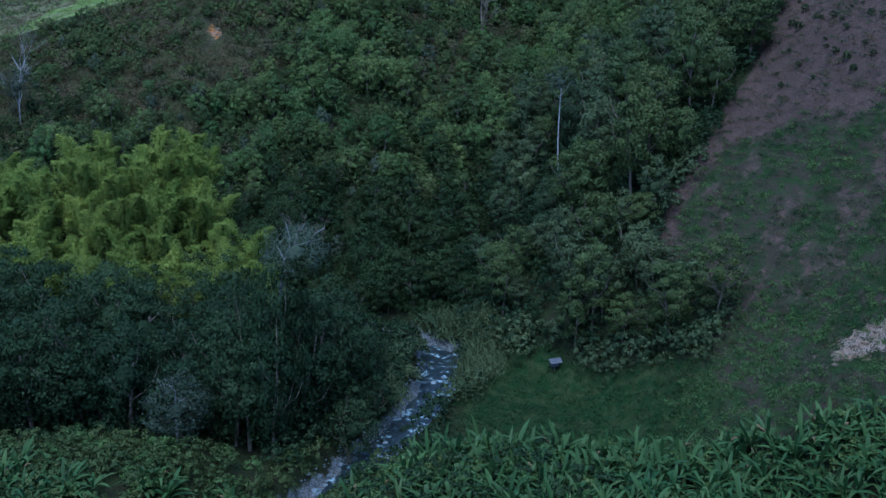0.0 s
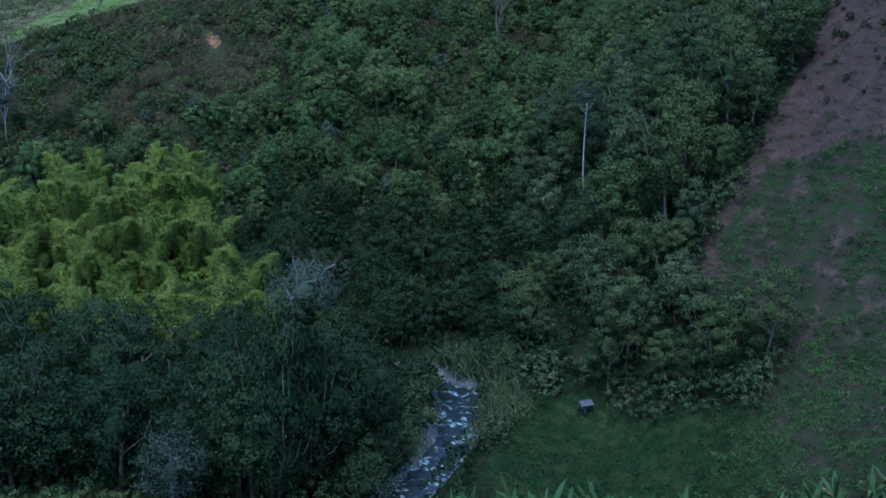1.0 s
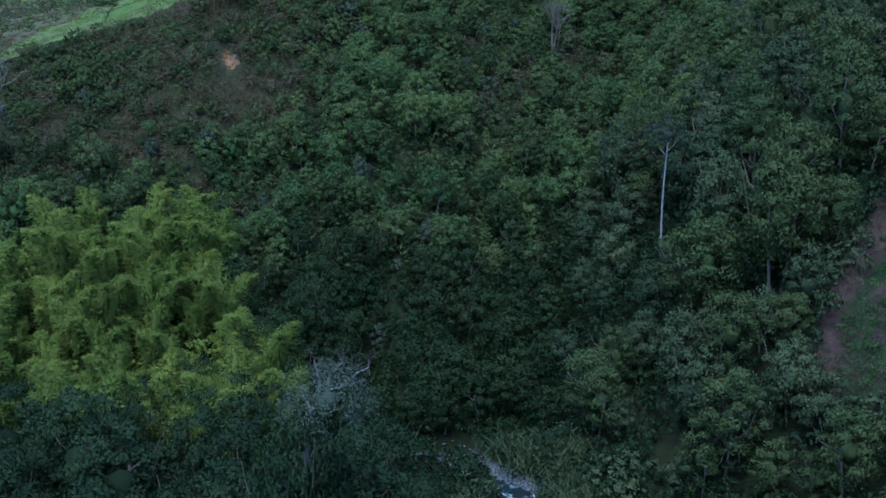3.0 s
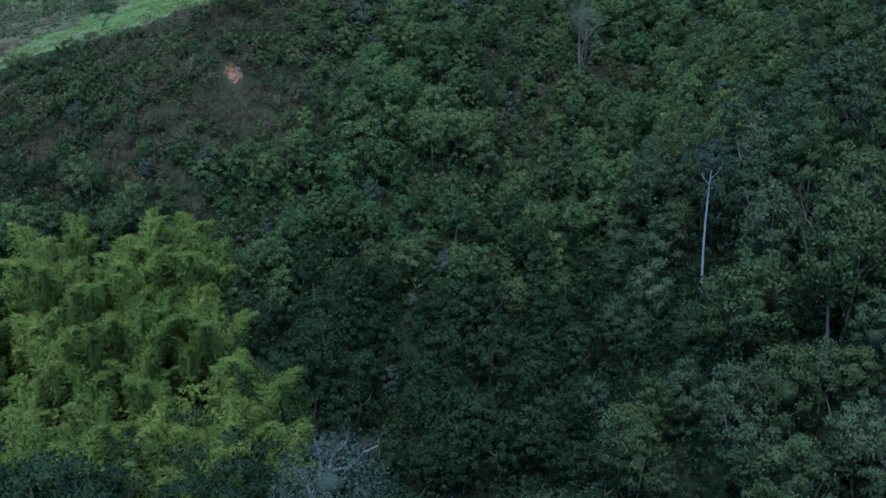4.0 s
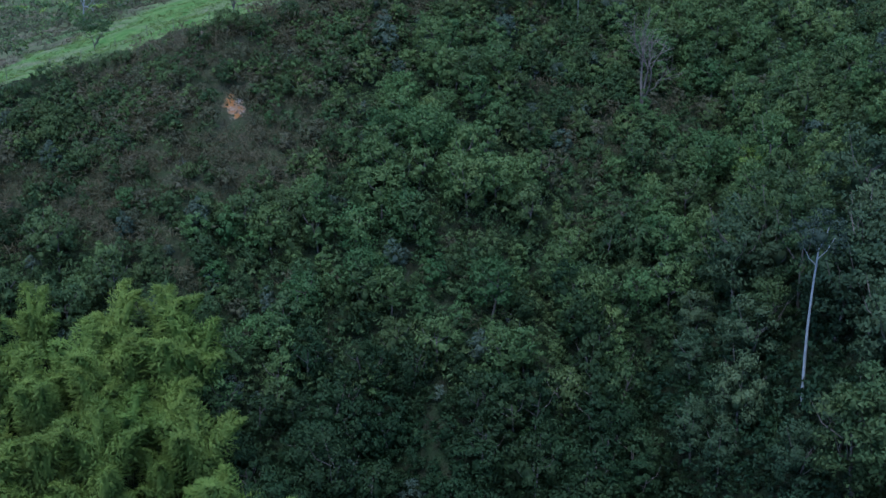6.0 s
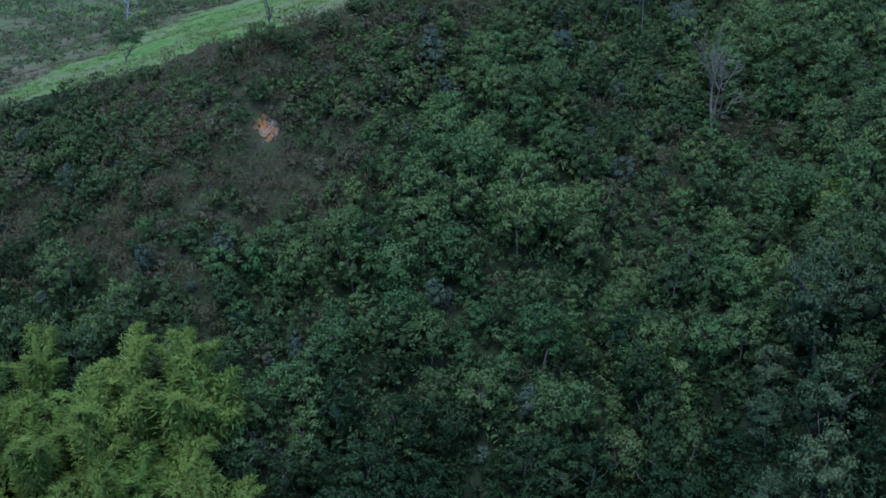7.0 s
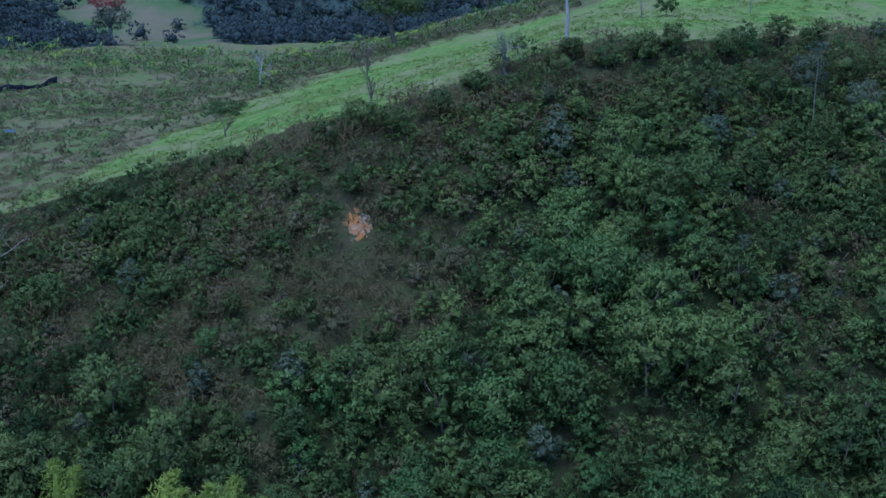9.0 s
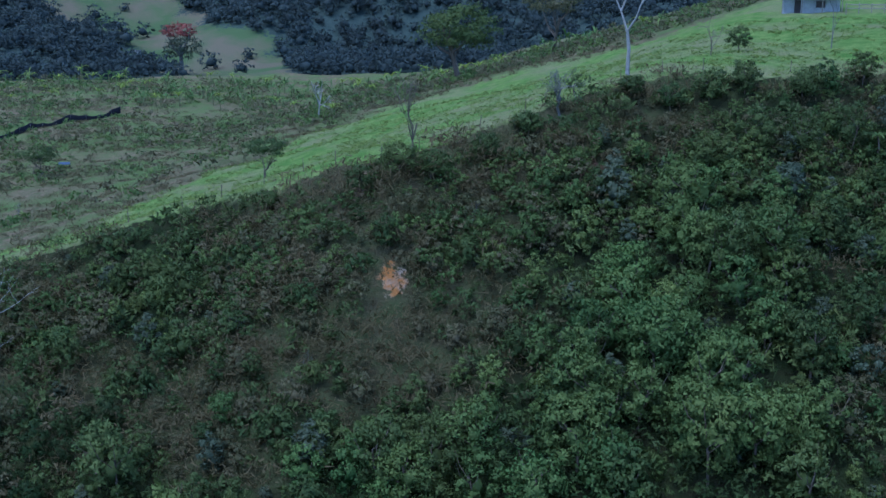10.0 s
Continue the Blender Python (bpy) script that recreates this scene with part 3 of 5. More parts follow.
kinds += [tree_kind("hillside_tree", 120 + k, "small dull green tree in the dense hillside thicket", BARK, LEAF_DARK, h, ra, b, p, c, 0.28, 4, 0.85, 0.07, "hillside trees")
          for k, (h, ra, b, p, c) in enumerate([(4.2, 1.8, 0.3, 13, 640), (4.8, 1.7, 0.4, 13, 640), (3.7, 1.9, 0.2, 14, 680)])]
x, y = scatter(r, -100, 42, 146, 252, 2.0)
s = slope_part(x, y)
keep = (s > 0.02) & (s < 0.99) & ~is_wood(x, y) & ~is_cleared(x, y) & ~is_bamboo(x, y) & (stream_gap(x, y) > 4.2)
keep &= (np.hypot(x + 40.8, y - 203.8) > 3.0) & (gully(x, y) < 3.3) & (r.random(len(x)) > 0.15 * dryness(x, y))
x, y, s = x[keep], y[keep], s[keep]
dry = dryness(x, y)
z = ground_z(x, y)
size = np.where(r.random(len(x)) < 0.42, r.uniform(0.42, 0.7, len(x)), r.uniform(0.75, 1.42, len(x))) * (1 - 0.25 * dry) * (1 - (0.62 - 0.35 * ramp(x, -16, -4)) * ramp(s, 0.84, 0.96))
order = np.argsort(-(size - 1.5 * dry + 0.25 * r.random(len(x)) - 0.4 * (np.abs(x + 20) > 45)))
single = order[:290]
for i in single:
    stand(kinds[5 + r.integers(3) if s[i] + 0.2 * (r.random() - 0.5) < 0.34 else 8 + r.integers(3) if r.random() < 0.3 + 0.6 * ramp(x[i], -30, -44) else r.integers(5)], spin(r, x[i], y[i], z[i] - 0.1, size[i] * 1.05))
rest = order[290:]


def growth(name, label, leaf, idx, templates, lift=-0.15, grow=1.0):
    if not len(idx):
        return
    at = np.stack([x[idx], y[idx], z[idx] + lift], 1)
    v, f, tone = spread_mesh(templates, r.integers(len(templates), size=len(idx)), at, size[idx] * grow, r.uniform(0, 6.28, len(idx)))
    me = mesh_of(name, v, f)
    me.attributes.new("tone", "FLOAT", "POINT").data.foreach_set("value", tone)
    me.materials.append(leaf)
    tagged(new(name, me), label, "thicket", kind="stuff")


SHRUBS = [crown(np.random.default_rng(200 + k), ra, h, 0.0, p, c, 0.28, 0.85) for k, (h, ra, p, c) in enumerate([(3.2, 1.38, 11, 380), (3.9, 1.36, 11, 370), (2.8, 1.5, 12, 400), (4.2, 1.4, 12, 410), (3.4, 1.36, 10, 340)])]
THIN = [crown(np.random.default_rng(220 + k), 1.5, 2.8, 0.0, 10, 260, 0.28, 0.8) for k in range(3)]
choice = r.random(len(rest))
isdry = dry[rest] * 0.7 > choice
grey = ~isdry & (r.random(len(rest)) < 0.12)
# plants low on the slope get the darkened leaf, as painted ravine shade
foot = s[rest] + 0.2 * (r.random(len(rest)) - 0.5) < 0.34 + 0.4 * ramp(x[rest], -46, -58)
dusky = r.random(len(rest)) < 0.3 + 0.65 * ramp(x[rest], -30, -46) + 0.25 * ramp(s[rest], 0.6, 0.42) + 0.55 * ramp(x[rest], -16, -4) * ramp(s[rest], 0.62, 0.8)
growth("hillside_thicket", "dense green shrubs covering the hillside", LEAF_HILL, rest[~isdry & ~grey & ~foot & ~dusky], SHRUBS)
growth("dusky_thicket", "dense darker green shrubs covering the hillside", LEAF_DARK, rest[~isdry & ~grey & ~foot & dusky], SHRUBS)
growth("ravine_thicket", "dense green shrubs at the foot of the hillside, coloured darker for the ravine's shade", LEAF_RAVINE, rest[~isdry & ~grey & foot], SHRUBS)
growth("grey_thicket", "grey-green shrubs among the hillside thicket", LEAF_GREY, rest[grey], SHRUBS)
growth("dry_scrub", "thin brownish dry scrub on the upper hillside", LEAF_SCRUB, rest[isdry], THIN, grow=0.85)
drop_templates(kinds)

# low undergrowth between them
MEDIUM = [crown(np.random.default_rng(250 + k), 1.25, 1.8, 0.0, 6, 130, 0.27, 0.7, -0.3) for k in range(4)]
LOW = [crown(np.random.default_rng(240 + k), 1.25, 1.7, 0.0, 5, 66, 0.42, 0.7, -0.2, (0.95, 0.36)) for k in range(4)]
x, y = scatter(r, -90, 45, 146, 250, 1.7)
s = slope_part(x, y)
keep = (s > -0.03) & (s < 1.0) & ~is_cleared(x, y) & ~is_bamboo(x, y) & (stream_gap(x, y) > 3.8) & (np.hypot(x + 40.8, y - 205.4) > 2.1)
x, y = x[keep], y[keep]
z, dry, size = ground_z(x, y), dryness(x, y), r.uniform(0.7, 1.5, keep.sum())
isdry = dry > r.uniform(0.1, 1.0, len(x))
# undergrowth this low takes the leaf colour that holds the ravine's shade
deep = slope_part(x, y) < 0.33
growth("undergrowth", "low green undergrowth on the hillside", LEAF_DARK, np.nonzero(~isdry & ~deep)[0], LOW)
growth("deep_undergrowth", "low undergrowth in the ravine, its shade put into the leaf colour", LEAF_RAVINE, np.nonzero(~isdry & deep)[0], LOW)
q = np.random.default_rng(245)
STRAW = [leaves(q, q.normal(size=(140, 3)) * np.array([0.8, 0.8, 0.24]) + np.array([0, 0, 0.4]), q.normal(size=(140, 3)) * np.array([1, 1, 0.6]) + np.array([0, -0.5, 0.3]), 0.42, 0.075, 0.4) for _ in range(4)]
growth("dry_undergrowth", "dry brown grass hanging on the hillside", DRY_GRASS, np.nonzero(isdry)[0], STRAW, grow=1.3)

x, y = scatter(r, -30, 20, 150, 196, 1.4)
keep = gully(x, y) > 0.4
x, y = x[keep], y[keep]
z, size = ground_z(x, y), r.uniform(0.6, 1.1, len(x))
growth("gully_thicket", "leafy growth filling the clefts of the hillside, coloured dark for their shade", LEAF_RAVINE, np.arange(len(x)), MEDIUM)

x, y = scatter(r, -95, 15, 180, 258, 1.5)
s = slope_part(x, y)
keep = (s > 0.80) & (s < 1.0) & (np.hypot(x + 40.8, y - 205.4) > 2.1)
x, y, s = x[keep], y[keep], s[keep]
z, size = ground_z(x, y), r.uniform(0.6, 1.3, len(x)) * (1 - 0.5 * ramp(s, 0.91, 0.98))
isdry = r.random(len(x)) < 0.5 - 0.3 * ramp(x, -30, -5)
growth("lip_fringe", "tangle of dark low bushes under the pasture's lip", LEAF_HILL, np.nonzero(~isdry)[0], MEDIUM)
growth("dry_lip_fringe", "tangle of dry low bushes under the pasture's lip", LEAF_SCRUB, np.nonzero(isdry)[0], MEDIUM)
x, y = scatter(r, -75, 56, 90, 204, 2.5)
keep = (is_wood(x, y) | is_low_wood(x, y) | (np.abs(x) < 17) & (y < 103) & (y > 85) & (r.random(len(x)) < 0.5) | (x < 6) & (x > -18) & (y > 106) & (y < 150) & ((x < 0) | (y > 138))) & (stream_gap(x, y) > np.where(y < 118, 3.6, 2.9))
x, y = x[keep], y[keep]
z, size = ground_z(x, y), r.uniform(1.0, 2.1, keep.sum())
growth("wood_undergrowth", "dense dark undergrowth beneath the trees", LEAF_BANK, np.arange(len(x)), MEDIUM)

x, y = scatter(r, -52, -6, 86, 111, 1.45)
keep = (y < 105 + 5.5 * ramp(x, -20, -14) + 2.5 * (vnoise(x, y, 5) - 0.5)) & (stream_gap(x, y) > 2.6) & (y > 88 + 0.12 * x) & (vnoise(x + 31, y, 4) > 0.12)
x, y = x[keep], y[keep]
z, size = ground_z(x, y), r.uniform(0.75, 1.5, keep.sum())
lush = r.random(len(x)) < 0.14
growth("near_shrubs", "low leafy green shrubs in front of the stream bank trees", LEAF_DARK, np.nonzero(~lush)[0], MEDIUM)
growth("near_weeds", "light green weeds in front of the stream bank trees", LEAF_BRIGHT, np.nonzero(lush)[0], MEDIUM)

x, y = scatter(r, 5, 40, 114, 152, 1.6)
d = y - wood_front(x)
keep = (d > -1.2) & (d < 3.5) & (x < wood_border(y) + 0.5) & (stream_gap(x, y) > 4) | (np.abs(x - wood_border(y)) < 1.6) & (y > 121) & (x > 24)
keep &= np.hypot(x - 14.0, y - 131.5) > 3.0
x, y = x[keep], y[keep]
z, size = ground_z(x, y), r.uniform(0.9, 2.0, keep.sum())
growth("wood_fringe", "leafy dark shrubs along the foot of the wood", LEAF_WOOD, np.arange(len(x)), MEDIUM)
x, y = scatter(r, -6, 46, 84, 106, 2.1)
keep = (stream_gap(x, y) > 6.0) & (y < 104.5 - 0.4 * np.clip(x - 22, 0, 99)) & (r.random(len(x)) < 0.45)
x, y = x[keep], y[keep]
z, size = ground_z(x, y), r.uniform(0.7, 1.4, keep.sum())
growth("bank_weeds", "leafy green weeds between the plants of the near bank", LEAF_HILL, np.arange(len(x)), MEDIUM)

# the tall wood beside the cleared slope
r = np.random.default_rng(31)
kinds = [tree_kind("forest_tree", 300 + k, "tall broadleaf tree with dark green layered foliage", BARK, (LEAF_WOOD, LEAF_DARK, LEAF_WOOD, LEAF_DARK)[k], h, ra, b, p, c, 0.38, 6, 0.7, 0.13, "trees of the wood")
         for k, (h, ra, b, p, c) in enumerate([(10, 3.2, 1.6, 17, 1300), (11.5, 3.5, 2.0, 18, 1400), (9, 3.1, 1.2, 16, 1250), (12, 3.2, 2.4, 17, 1300)])]
x, y = scatter(r, 5, 60, 113, 205, 4.7)
keep = is_wood(x, y) & (gully(x, y) < 2.6) & (stream_gap(x, y) > 5) & ~((np.abs(x - 0.1 * y) < 3.4) & (y > 157) & (y < 172))
for px, py in [*zip(x[keep], y[keep]), (15.2, 159.5), (18.6, 160.5)]:
    stand(kinds[r.integers(4)], spin(r, px, py, zat(px, py) - 0.2, 0.8 if (px, py) in ((15.2, 159.5), (18.6, 160.5)) else r.uniform(0.62, 1.15) * (0.8 if px < 11 else 1.0 if py < 145 else 1.12)))
drop_templates(kinds)

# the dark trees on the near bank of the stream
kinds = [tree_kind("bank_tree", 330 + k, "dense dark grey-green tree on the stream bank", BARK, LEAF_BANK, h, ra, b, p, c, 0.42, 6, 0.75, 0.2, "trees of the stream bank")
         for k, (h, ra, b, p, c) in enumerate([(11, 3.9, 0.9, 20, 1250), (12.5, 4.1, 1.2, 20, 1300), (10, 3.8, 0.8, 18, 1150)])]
x, y = scatter(r, -80, -4, 110, 138, 4.6)
keep = is_low_wood(x, y)
for px, py in zip(x[keep], y[keep]):
    stand(kinds[r.integers(3)], spin(r, px, py, zat(px, py) - 0.2, r.uniform(0.85, 1.2) * (0.6 + 0.4 * float(ramp(px, -7, -14)))))
for k, (px, py, wide, tall) in enumerate([(-20.3, 117.8, 0.85, 1.45), (-16.4, 119.5, 0.75, 1.35), (-21.5, 122.5, 1.0, 1.4), (-24.5, 119.0, 1.0, 1.3), (-15.8, 124.5, 0.8, 1.2), (-19.8, 115.2, 0.85, 1.85), (-16.0, 115.0, 0.72, 1.85), (-17.9, 114.6, 0.8, 1.85), (-22.8, 113.0, 0.9, 1.45), (-18.4, 110.5, 0.85, 1.5)]):
    stand(kinds[k % 3], pose(px, py, zat(px, py) - 0.2, 0, 0, 70 * k) @ Matrix.Diagonal((wide, wide, tall, 1)))
drop_templates(kinds)


# bamboo: clumps of arching plumes
def bamboo(seed):
    r = np.random.default_rng(seed)
    ob = thing("bamboo_clump", Matrix.Identity(4), "feathery yellow-green bamboo clump with arching tops", "bamboo", "bamboo grove")
    plumes = []
    for k in range(7):
        a, h = 2 * math.pi * k / 7 + r.uniform(-0.3, 0.3), r.uniform(7.5, 13.0)
        reach, n = r.uniform(1.2, 3.8), 9
        u = np.linspace(0, 1, n)
        d = 0.25 + reach * u ** 2.4
        pts = np.stack([d * math.cos(a), d * math.sin(a), h * (u - 0.2 * u ** 4) - 0.5], 1)
        part("culm", mesh_of("culm", *tube(pts, 0.055 * (1.05 - u), 5)), CULM, ob)
        m = 800
        # the dense middle of the plume
        inner = np.linspace(0.34, 1.0, 8)
        line = np.stack([np.interp(inner, u, pts[:, i]) for i in range(3)], 1) - np.array([0, 0, 0.25])
        wide = 0.5 * np.sin(np.clip((inner - 0.15) / 0.85, 0, 1) * 2.7 + 0.25) * r.uniform(0.6, 1.1, 8)
        wide[[0, -1]] *= 0.15
        v, f = tube(line, wide, 7)
        v = v + 0.12 * r.normal(size=v.shape)
        plumes.append((np.concatenate([v, unit(v - np.repeat(line, 7, 0) + np.array([0, 0, 0.2]))], 1), np.concatenate([f[:, :3], f[:, [0, 2, 3]]])))
        w = r.uniform(0.25, 1.0, m) ** 0.7
        c = np.stack([np.interp(w, u, pts[:, i]) for i in range(3)], 1)
        b = r.uniform(0, 2 * math.pi, m)
        out = np.stack([np.cos(b), np.sin(b), r.uniform(0.0, 0.7, m)], 1)
        fat = 1.7 * np.sin(np.clip((w - 0.15) / 0.85, 0, 1) * 2.7 + 0.25) * r.uniform(0.1, 1.0, m) ** 0.6
        at = c + out * fat[:, None] + np.array([0, 0, -0.28]) * (fat ** 2)[:, None]
        tip = unit(np.array([math.cos(a), math.sin(a), 0.4]))
        along = unit(out * 0.7 + tip * 0.5 + np.array([0, 0, -0.45]) * fat[:, None] + 0.35 * r.normal(size=(m, 3)))
        side = unit(np.cross(along, r.normal(size=(m, 3)) * 0.6 + np.array([0, 0, 1.0])))
        l, wd = r.uniform(0.30, 0.62, m)[:, None], r.uniform(0.04, 0.075, m)[:, None]
        soft = unit(out * (0.2 + 0.6 * fat)[:, None] + tip * 0.35 + np.array([0, 0, 0.55]) + 0.2 * r.normal(size=(m, 3)))
        plumes.append(faced(np.stack([at - along * l * 0.4 + side * wd, at - along * l * 0.4 - side * wd, at + along * l * 0.6], 1), soft))
    part("foliage", mesh_of("foliage", *joined(plumes)), LEAF_BAMBOO, ob)
    return ob


CULM = plain_material("bamboo_culm", (0.14, 0.17, 0.06), (0.20, 0.21, 0.08), 2.0, 0.6)
kinds = [bamboo(400 + k) for k in range(3)]
r = np.random.default_rng(41)
x, y = scatter(r, -80, -20, 134, 182, 4.3)
keep = is_bamboo(x, y)
for px, py in zip(x[keep], y[keep]):
    stand(kinds[r.integers(3)], spin(r, px, py, zat(px, py) - 0.2, r.uniform(0.8, 1.2), 6))
drop_templates(kinds)
kinds = [tree_kind("grove_tree", 430 + k, "dark green tree growing among the bamboo", BARK, LEAF_RAVINE, h, ra, 1.2, 16, 1200, 0.32, 5, 0.7, 0.12, "trees among the bamboo") for k, (h, ra) in enumerate([(10.5, 2.9), (9.5, 3.2)])]
for k, (px, py) in enumerate([(-25.0, 143.0), (-28.5, 148.0), (-24.0, 151.5), (-31.0, 141.0), (-26.5, 158.0), (-34.5, 150.0), (-38.5, 143.5), (-23.5, 163.0), (-30.5, 156.0)]):
    stand(kinds[k % 2], spin(r, px, py, zat(px, py) - 0.2, r.uniform(0.95, 1.25)))
drop_templates(kinds)
x, y = scatter(r, -80, -20, 134, 182, 2.7)
keep = is_bamboo(x, y)
x, y = x[keep], y[keep]
z, size = ground_z(x, y), r.uniform(1.7, 2.8, len(x))
growth("bamboo_undergrowth", "young leafy bamboo shoots filling the grove", LEAF_BAMBOO, np.arange(len(x)), MEDIUM)


# plantain-like plants in front
def blade(length, width, rise, curve, turn):
    """A long leaf: a folded strip that arches over."""
    n = 5
    u = np.linspace(0, 1, n)
    w = width * np.sin(np.clip(0.06 + u * 0.94, 0, 1) * math.pi) ** 0.7
    w[-1] = 0.01
    run, up = length * np.cos(rise) * u * (1 + 0.1 * u), length * (math.sin(rise) * u - curve * u ** 2.2)
    mid = np.stack([run, 0 * u, up], 1)
    fold = np.stack([0 * u, w / 2, 0.28 * w / 2], 1)
    v = np.concatenate([mid - fold * np.array([1, 1, -1]), mid, mid + fold])
    f = [(i + b * n, i + 1 + b * n, i + 1 + (b + 1) * n, i + (b + 1) * n) for b in range(2) for i in range(n - 1)]
    c, s = math.cos(turn), math.sin(turn)
    return v @ np.array([[c, s, 0], [-s, c, 0], [0, 0, 1.0]]), np.array(f)


def plantain_parts(seed, stem=0.7, size=1.0, count=8, rise=(0.45, 1.45), curve=(0.1, 0.9)):
    r = np.random.default_rng(seed)
    out = []
    for k in range(count):
        v, f = blade(size * r.uniform(1.5, 3.1), size * r.uniform(0.20, 0.40), r.uniform(*rise), r.uniform(*curve), k * 2.4 + r.uniform(-0.3, 0.3))
        out.append((v + np.array([0, 0, stem]), f))
    return out


def plantain(seed, name, label, group, stem=0.7, size=1.0, count=8, **bend):
    ob = thing(name, Matrix.Identity(4), label, "plant", group)
    part("stem", mesh_of("stem", *tube([(0, 0, -0.3), (0, 0, stem * 0.6), (0.02, 0, stem + 0.15)], [0.13 * size, 0.1 * size, 0.05 * size])), STEM, ob)
    for v, f in plantain_parts(seed, stem, size, count, **bend):
        part("leaf", mesh_of("leaf", v, f), LEAF_BANANA, ob)
    return ob


STEM = plain_material("plant_stem", (0.10, 0.14, 0.05), (0.16, 0.15, 0.07), 3.0, 0.6)
r = np.random.default_rng(51)
kinds = [plantain(500 + k, "plantain_plant", "leafy green plantain-like plant with long upright blades", "plants of the near bank", 0.7, 1.0, 8 + k) for k in range(4)]
WILTED = plain_material("wilted_leaf", (0.105, 0.070, 0.035), (0.150, 0.110, 0.055), 3.0, 0.7)
for c in [c for c in kinds[3].children if c.name.startswith("leaf")][:1]:
    c.data.materials[0] = WILTED
    tagged(c, "wilted brown leaf")
x, y = scatter(r, -42, 50, 62, 107, 1.35)
z = ground_z(x, y)
keep = (y < 103.5 + 1.5 * vnoise(x, y, 6) - 6.0 * ramp(x, -3, -14) - 0.4 * np.clip(x - 22, 0, 99)) & ((x > -12) | (vnoise(x, y, 3) > 0.5)) & ((x > -4.6) | (x < -13) | (r.random(len(x)) < 0.15)) & (stream_gap(x, y) > 3.2) & (y > 91 - 0.6 * np.clip(x - 5, 0, 99) - 0.25 * np.clip(-x, 0, 99))
x, y, z = x[keep], y[keep], z[keep]
order = np.argsort(-y + 3 * r.random(len(y)))
for i in order[:210]:
    stand(kinds[r.integers(4)], spin(r, x[i], y[i], z[i] - 0.2, r.uniform(0.75, 1.5), 18))
drop_templates(kinds)
size = r.uniform(0.75, 1.5, len(x))
growth("plantain_thicket", "more long-bladed green plants on the near bank", LEAF_BANANA, order[210:], [joined(plantain_parts(520 + k)) for k in range(3)], 0.0)

# grass and weeds
TUFT = [leaves(np.random.default_rng(600 + k), np.random.default_rng(650 + k).normal(size=(26, 3)) * np.array([0.4, 0.4, 0.12]) + np.array([0, 0, 0.25]),
               np.random.default_rng(680 + k).normal(size=(26, 3)) + np.array([0, 0, 0.6]), 0.45, 0.15, -0.4) for k in range(3)]
q = np.random.default_rng(690)
FINE = [leaves(q, q.normal(size=(60, 3)) * np.array([0.42, 0.42, 0.10]) + np.array([0, 0, 0.2]), q.normal(size=(60, 3)) + np.array([0, 0, 0.7]), 0.30, 0.075, -0.3) for _ in range(4)]
x, y = scatter(r, 1, 62, 103, 152, 0.95)
mead = (y < wood_front(x) + 2) & (x < 30) & (stream_gap(x, y) > 3.2) & ((y < 140) | (x > 2))
x, y = x[mead], y[mead]
z, size = ground_z(x, y), r.uniform(0.6, 1.5, mead.sum())
growth("meadow_grass", "thick dark green grass on the valley floor", GRASS, np.arange(len(x)), FINE)
x, y = scatter(r, 22, 72, 92, 195, 0.75)
weed = is_cleared(x, y) & (r.random(len(x)) < 0.22 + weedy_part(x, y) * (0.20 + 0.6 * ramp(vnoise(x, y, 4), 0.3, 0.6)))
x, y = x[weed], y[weed]
z, size = ground_z(x, y), r.uniform(0.5, 1.3, weed.sum())
lush = r.random(len(x)) < weedy_part(x, y) * (0.55 * ramp(vnoise(x + 50, y, 6), 0.4, 0.6) + 0.25)
growth("slope_weeds", "patches of green weeds on the cleared brown slope", LEAF_BRIGHT, np.nonzero(lush)[0], FINE)
growth("slope_grass", "rough dull grass on the cleared slope", GRASS, np.nonzero(~lush)[0], FINE)
x, y = scatter(r, 22, 80, 100, 200, 1.1)
keep = is_cleared(x, y) & (r.random(len(x)) < 0.5 - 0.35 * weedy_part(x, y))
x, y = x[keep], y[keep]
z, size = ground_z(x, y), r.uniform(0.5, 1.1, keep.sum())
growth("slope_straw", "dead brown grass lying on the cleared slope", DRY_GRASS, np.arange(len(x)), FINE, -0.12)
x, y = scatter(r, 24, 70, 100, 160, 1.5)
keep = is_cleared(x, y) & (weedy_part(x, y) > 0.2) & (ramp(vnoise(x * 0.7 + 11, y, 2.6), 0.42, 0.66) > r.random(len(x)))
x, y = x[keep], y[keep]
z, size = ground_z(x, y), r.uniform(0.25, 0.6, keep.sum())
growth("weed_clumps", "leafy bright green weed clumps on the cleared slope", LEAF_BRIGHT, np.arange(len(x)), MEDIUM)
x, y = scatter(r, -100, 6, 195, 300, 1.25)
keep = (pasture_part(x, y) > 0.3) & (r.random(len(x)) < 0.25 + 0.75 * ramp(vnoise(x, y, 3.5), 0.4, 0.65)) & (np.degrees(np.arctan2(-(x + 6), y - 110)) < 46)
x, y = x[keep], y[keep]
z, size = ground_z(x, y), r.uniform(0.35, 0.9, keep.sum())
growth("pasture_tufts", "tussocks of grass grazed short on the pasture", TURF, np.arange(len(x)), TUFT, -0.12)

REED = [leaves(np.random.default_rng(610 + k), np.random.default_rng(615 + k).normal(size=(70, 3)) * np.array([0.40, 0.40, 0.22]) + np.array([0, 0, 0.6]),
               np.random.default_rng(618 + k).normal(size=(70, 3)) * np.array([1, 1, 0.2]), 1.0, 0.075, -1.2) for k in range(3)]
x, y = scatter(r, -12, 12, 122, 152, 0.9)
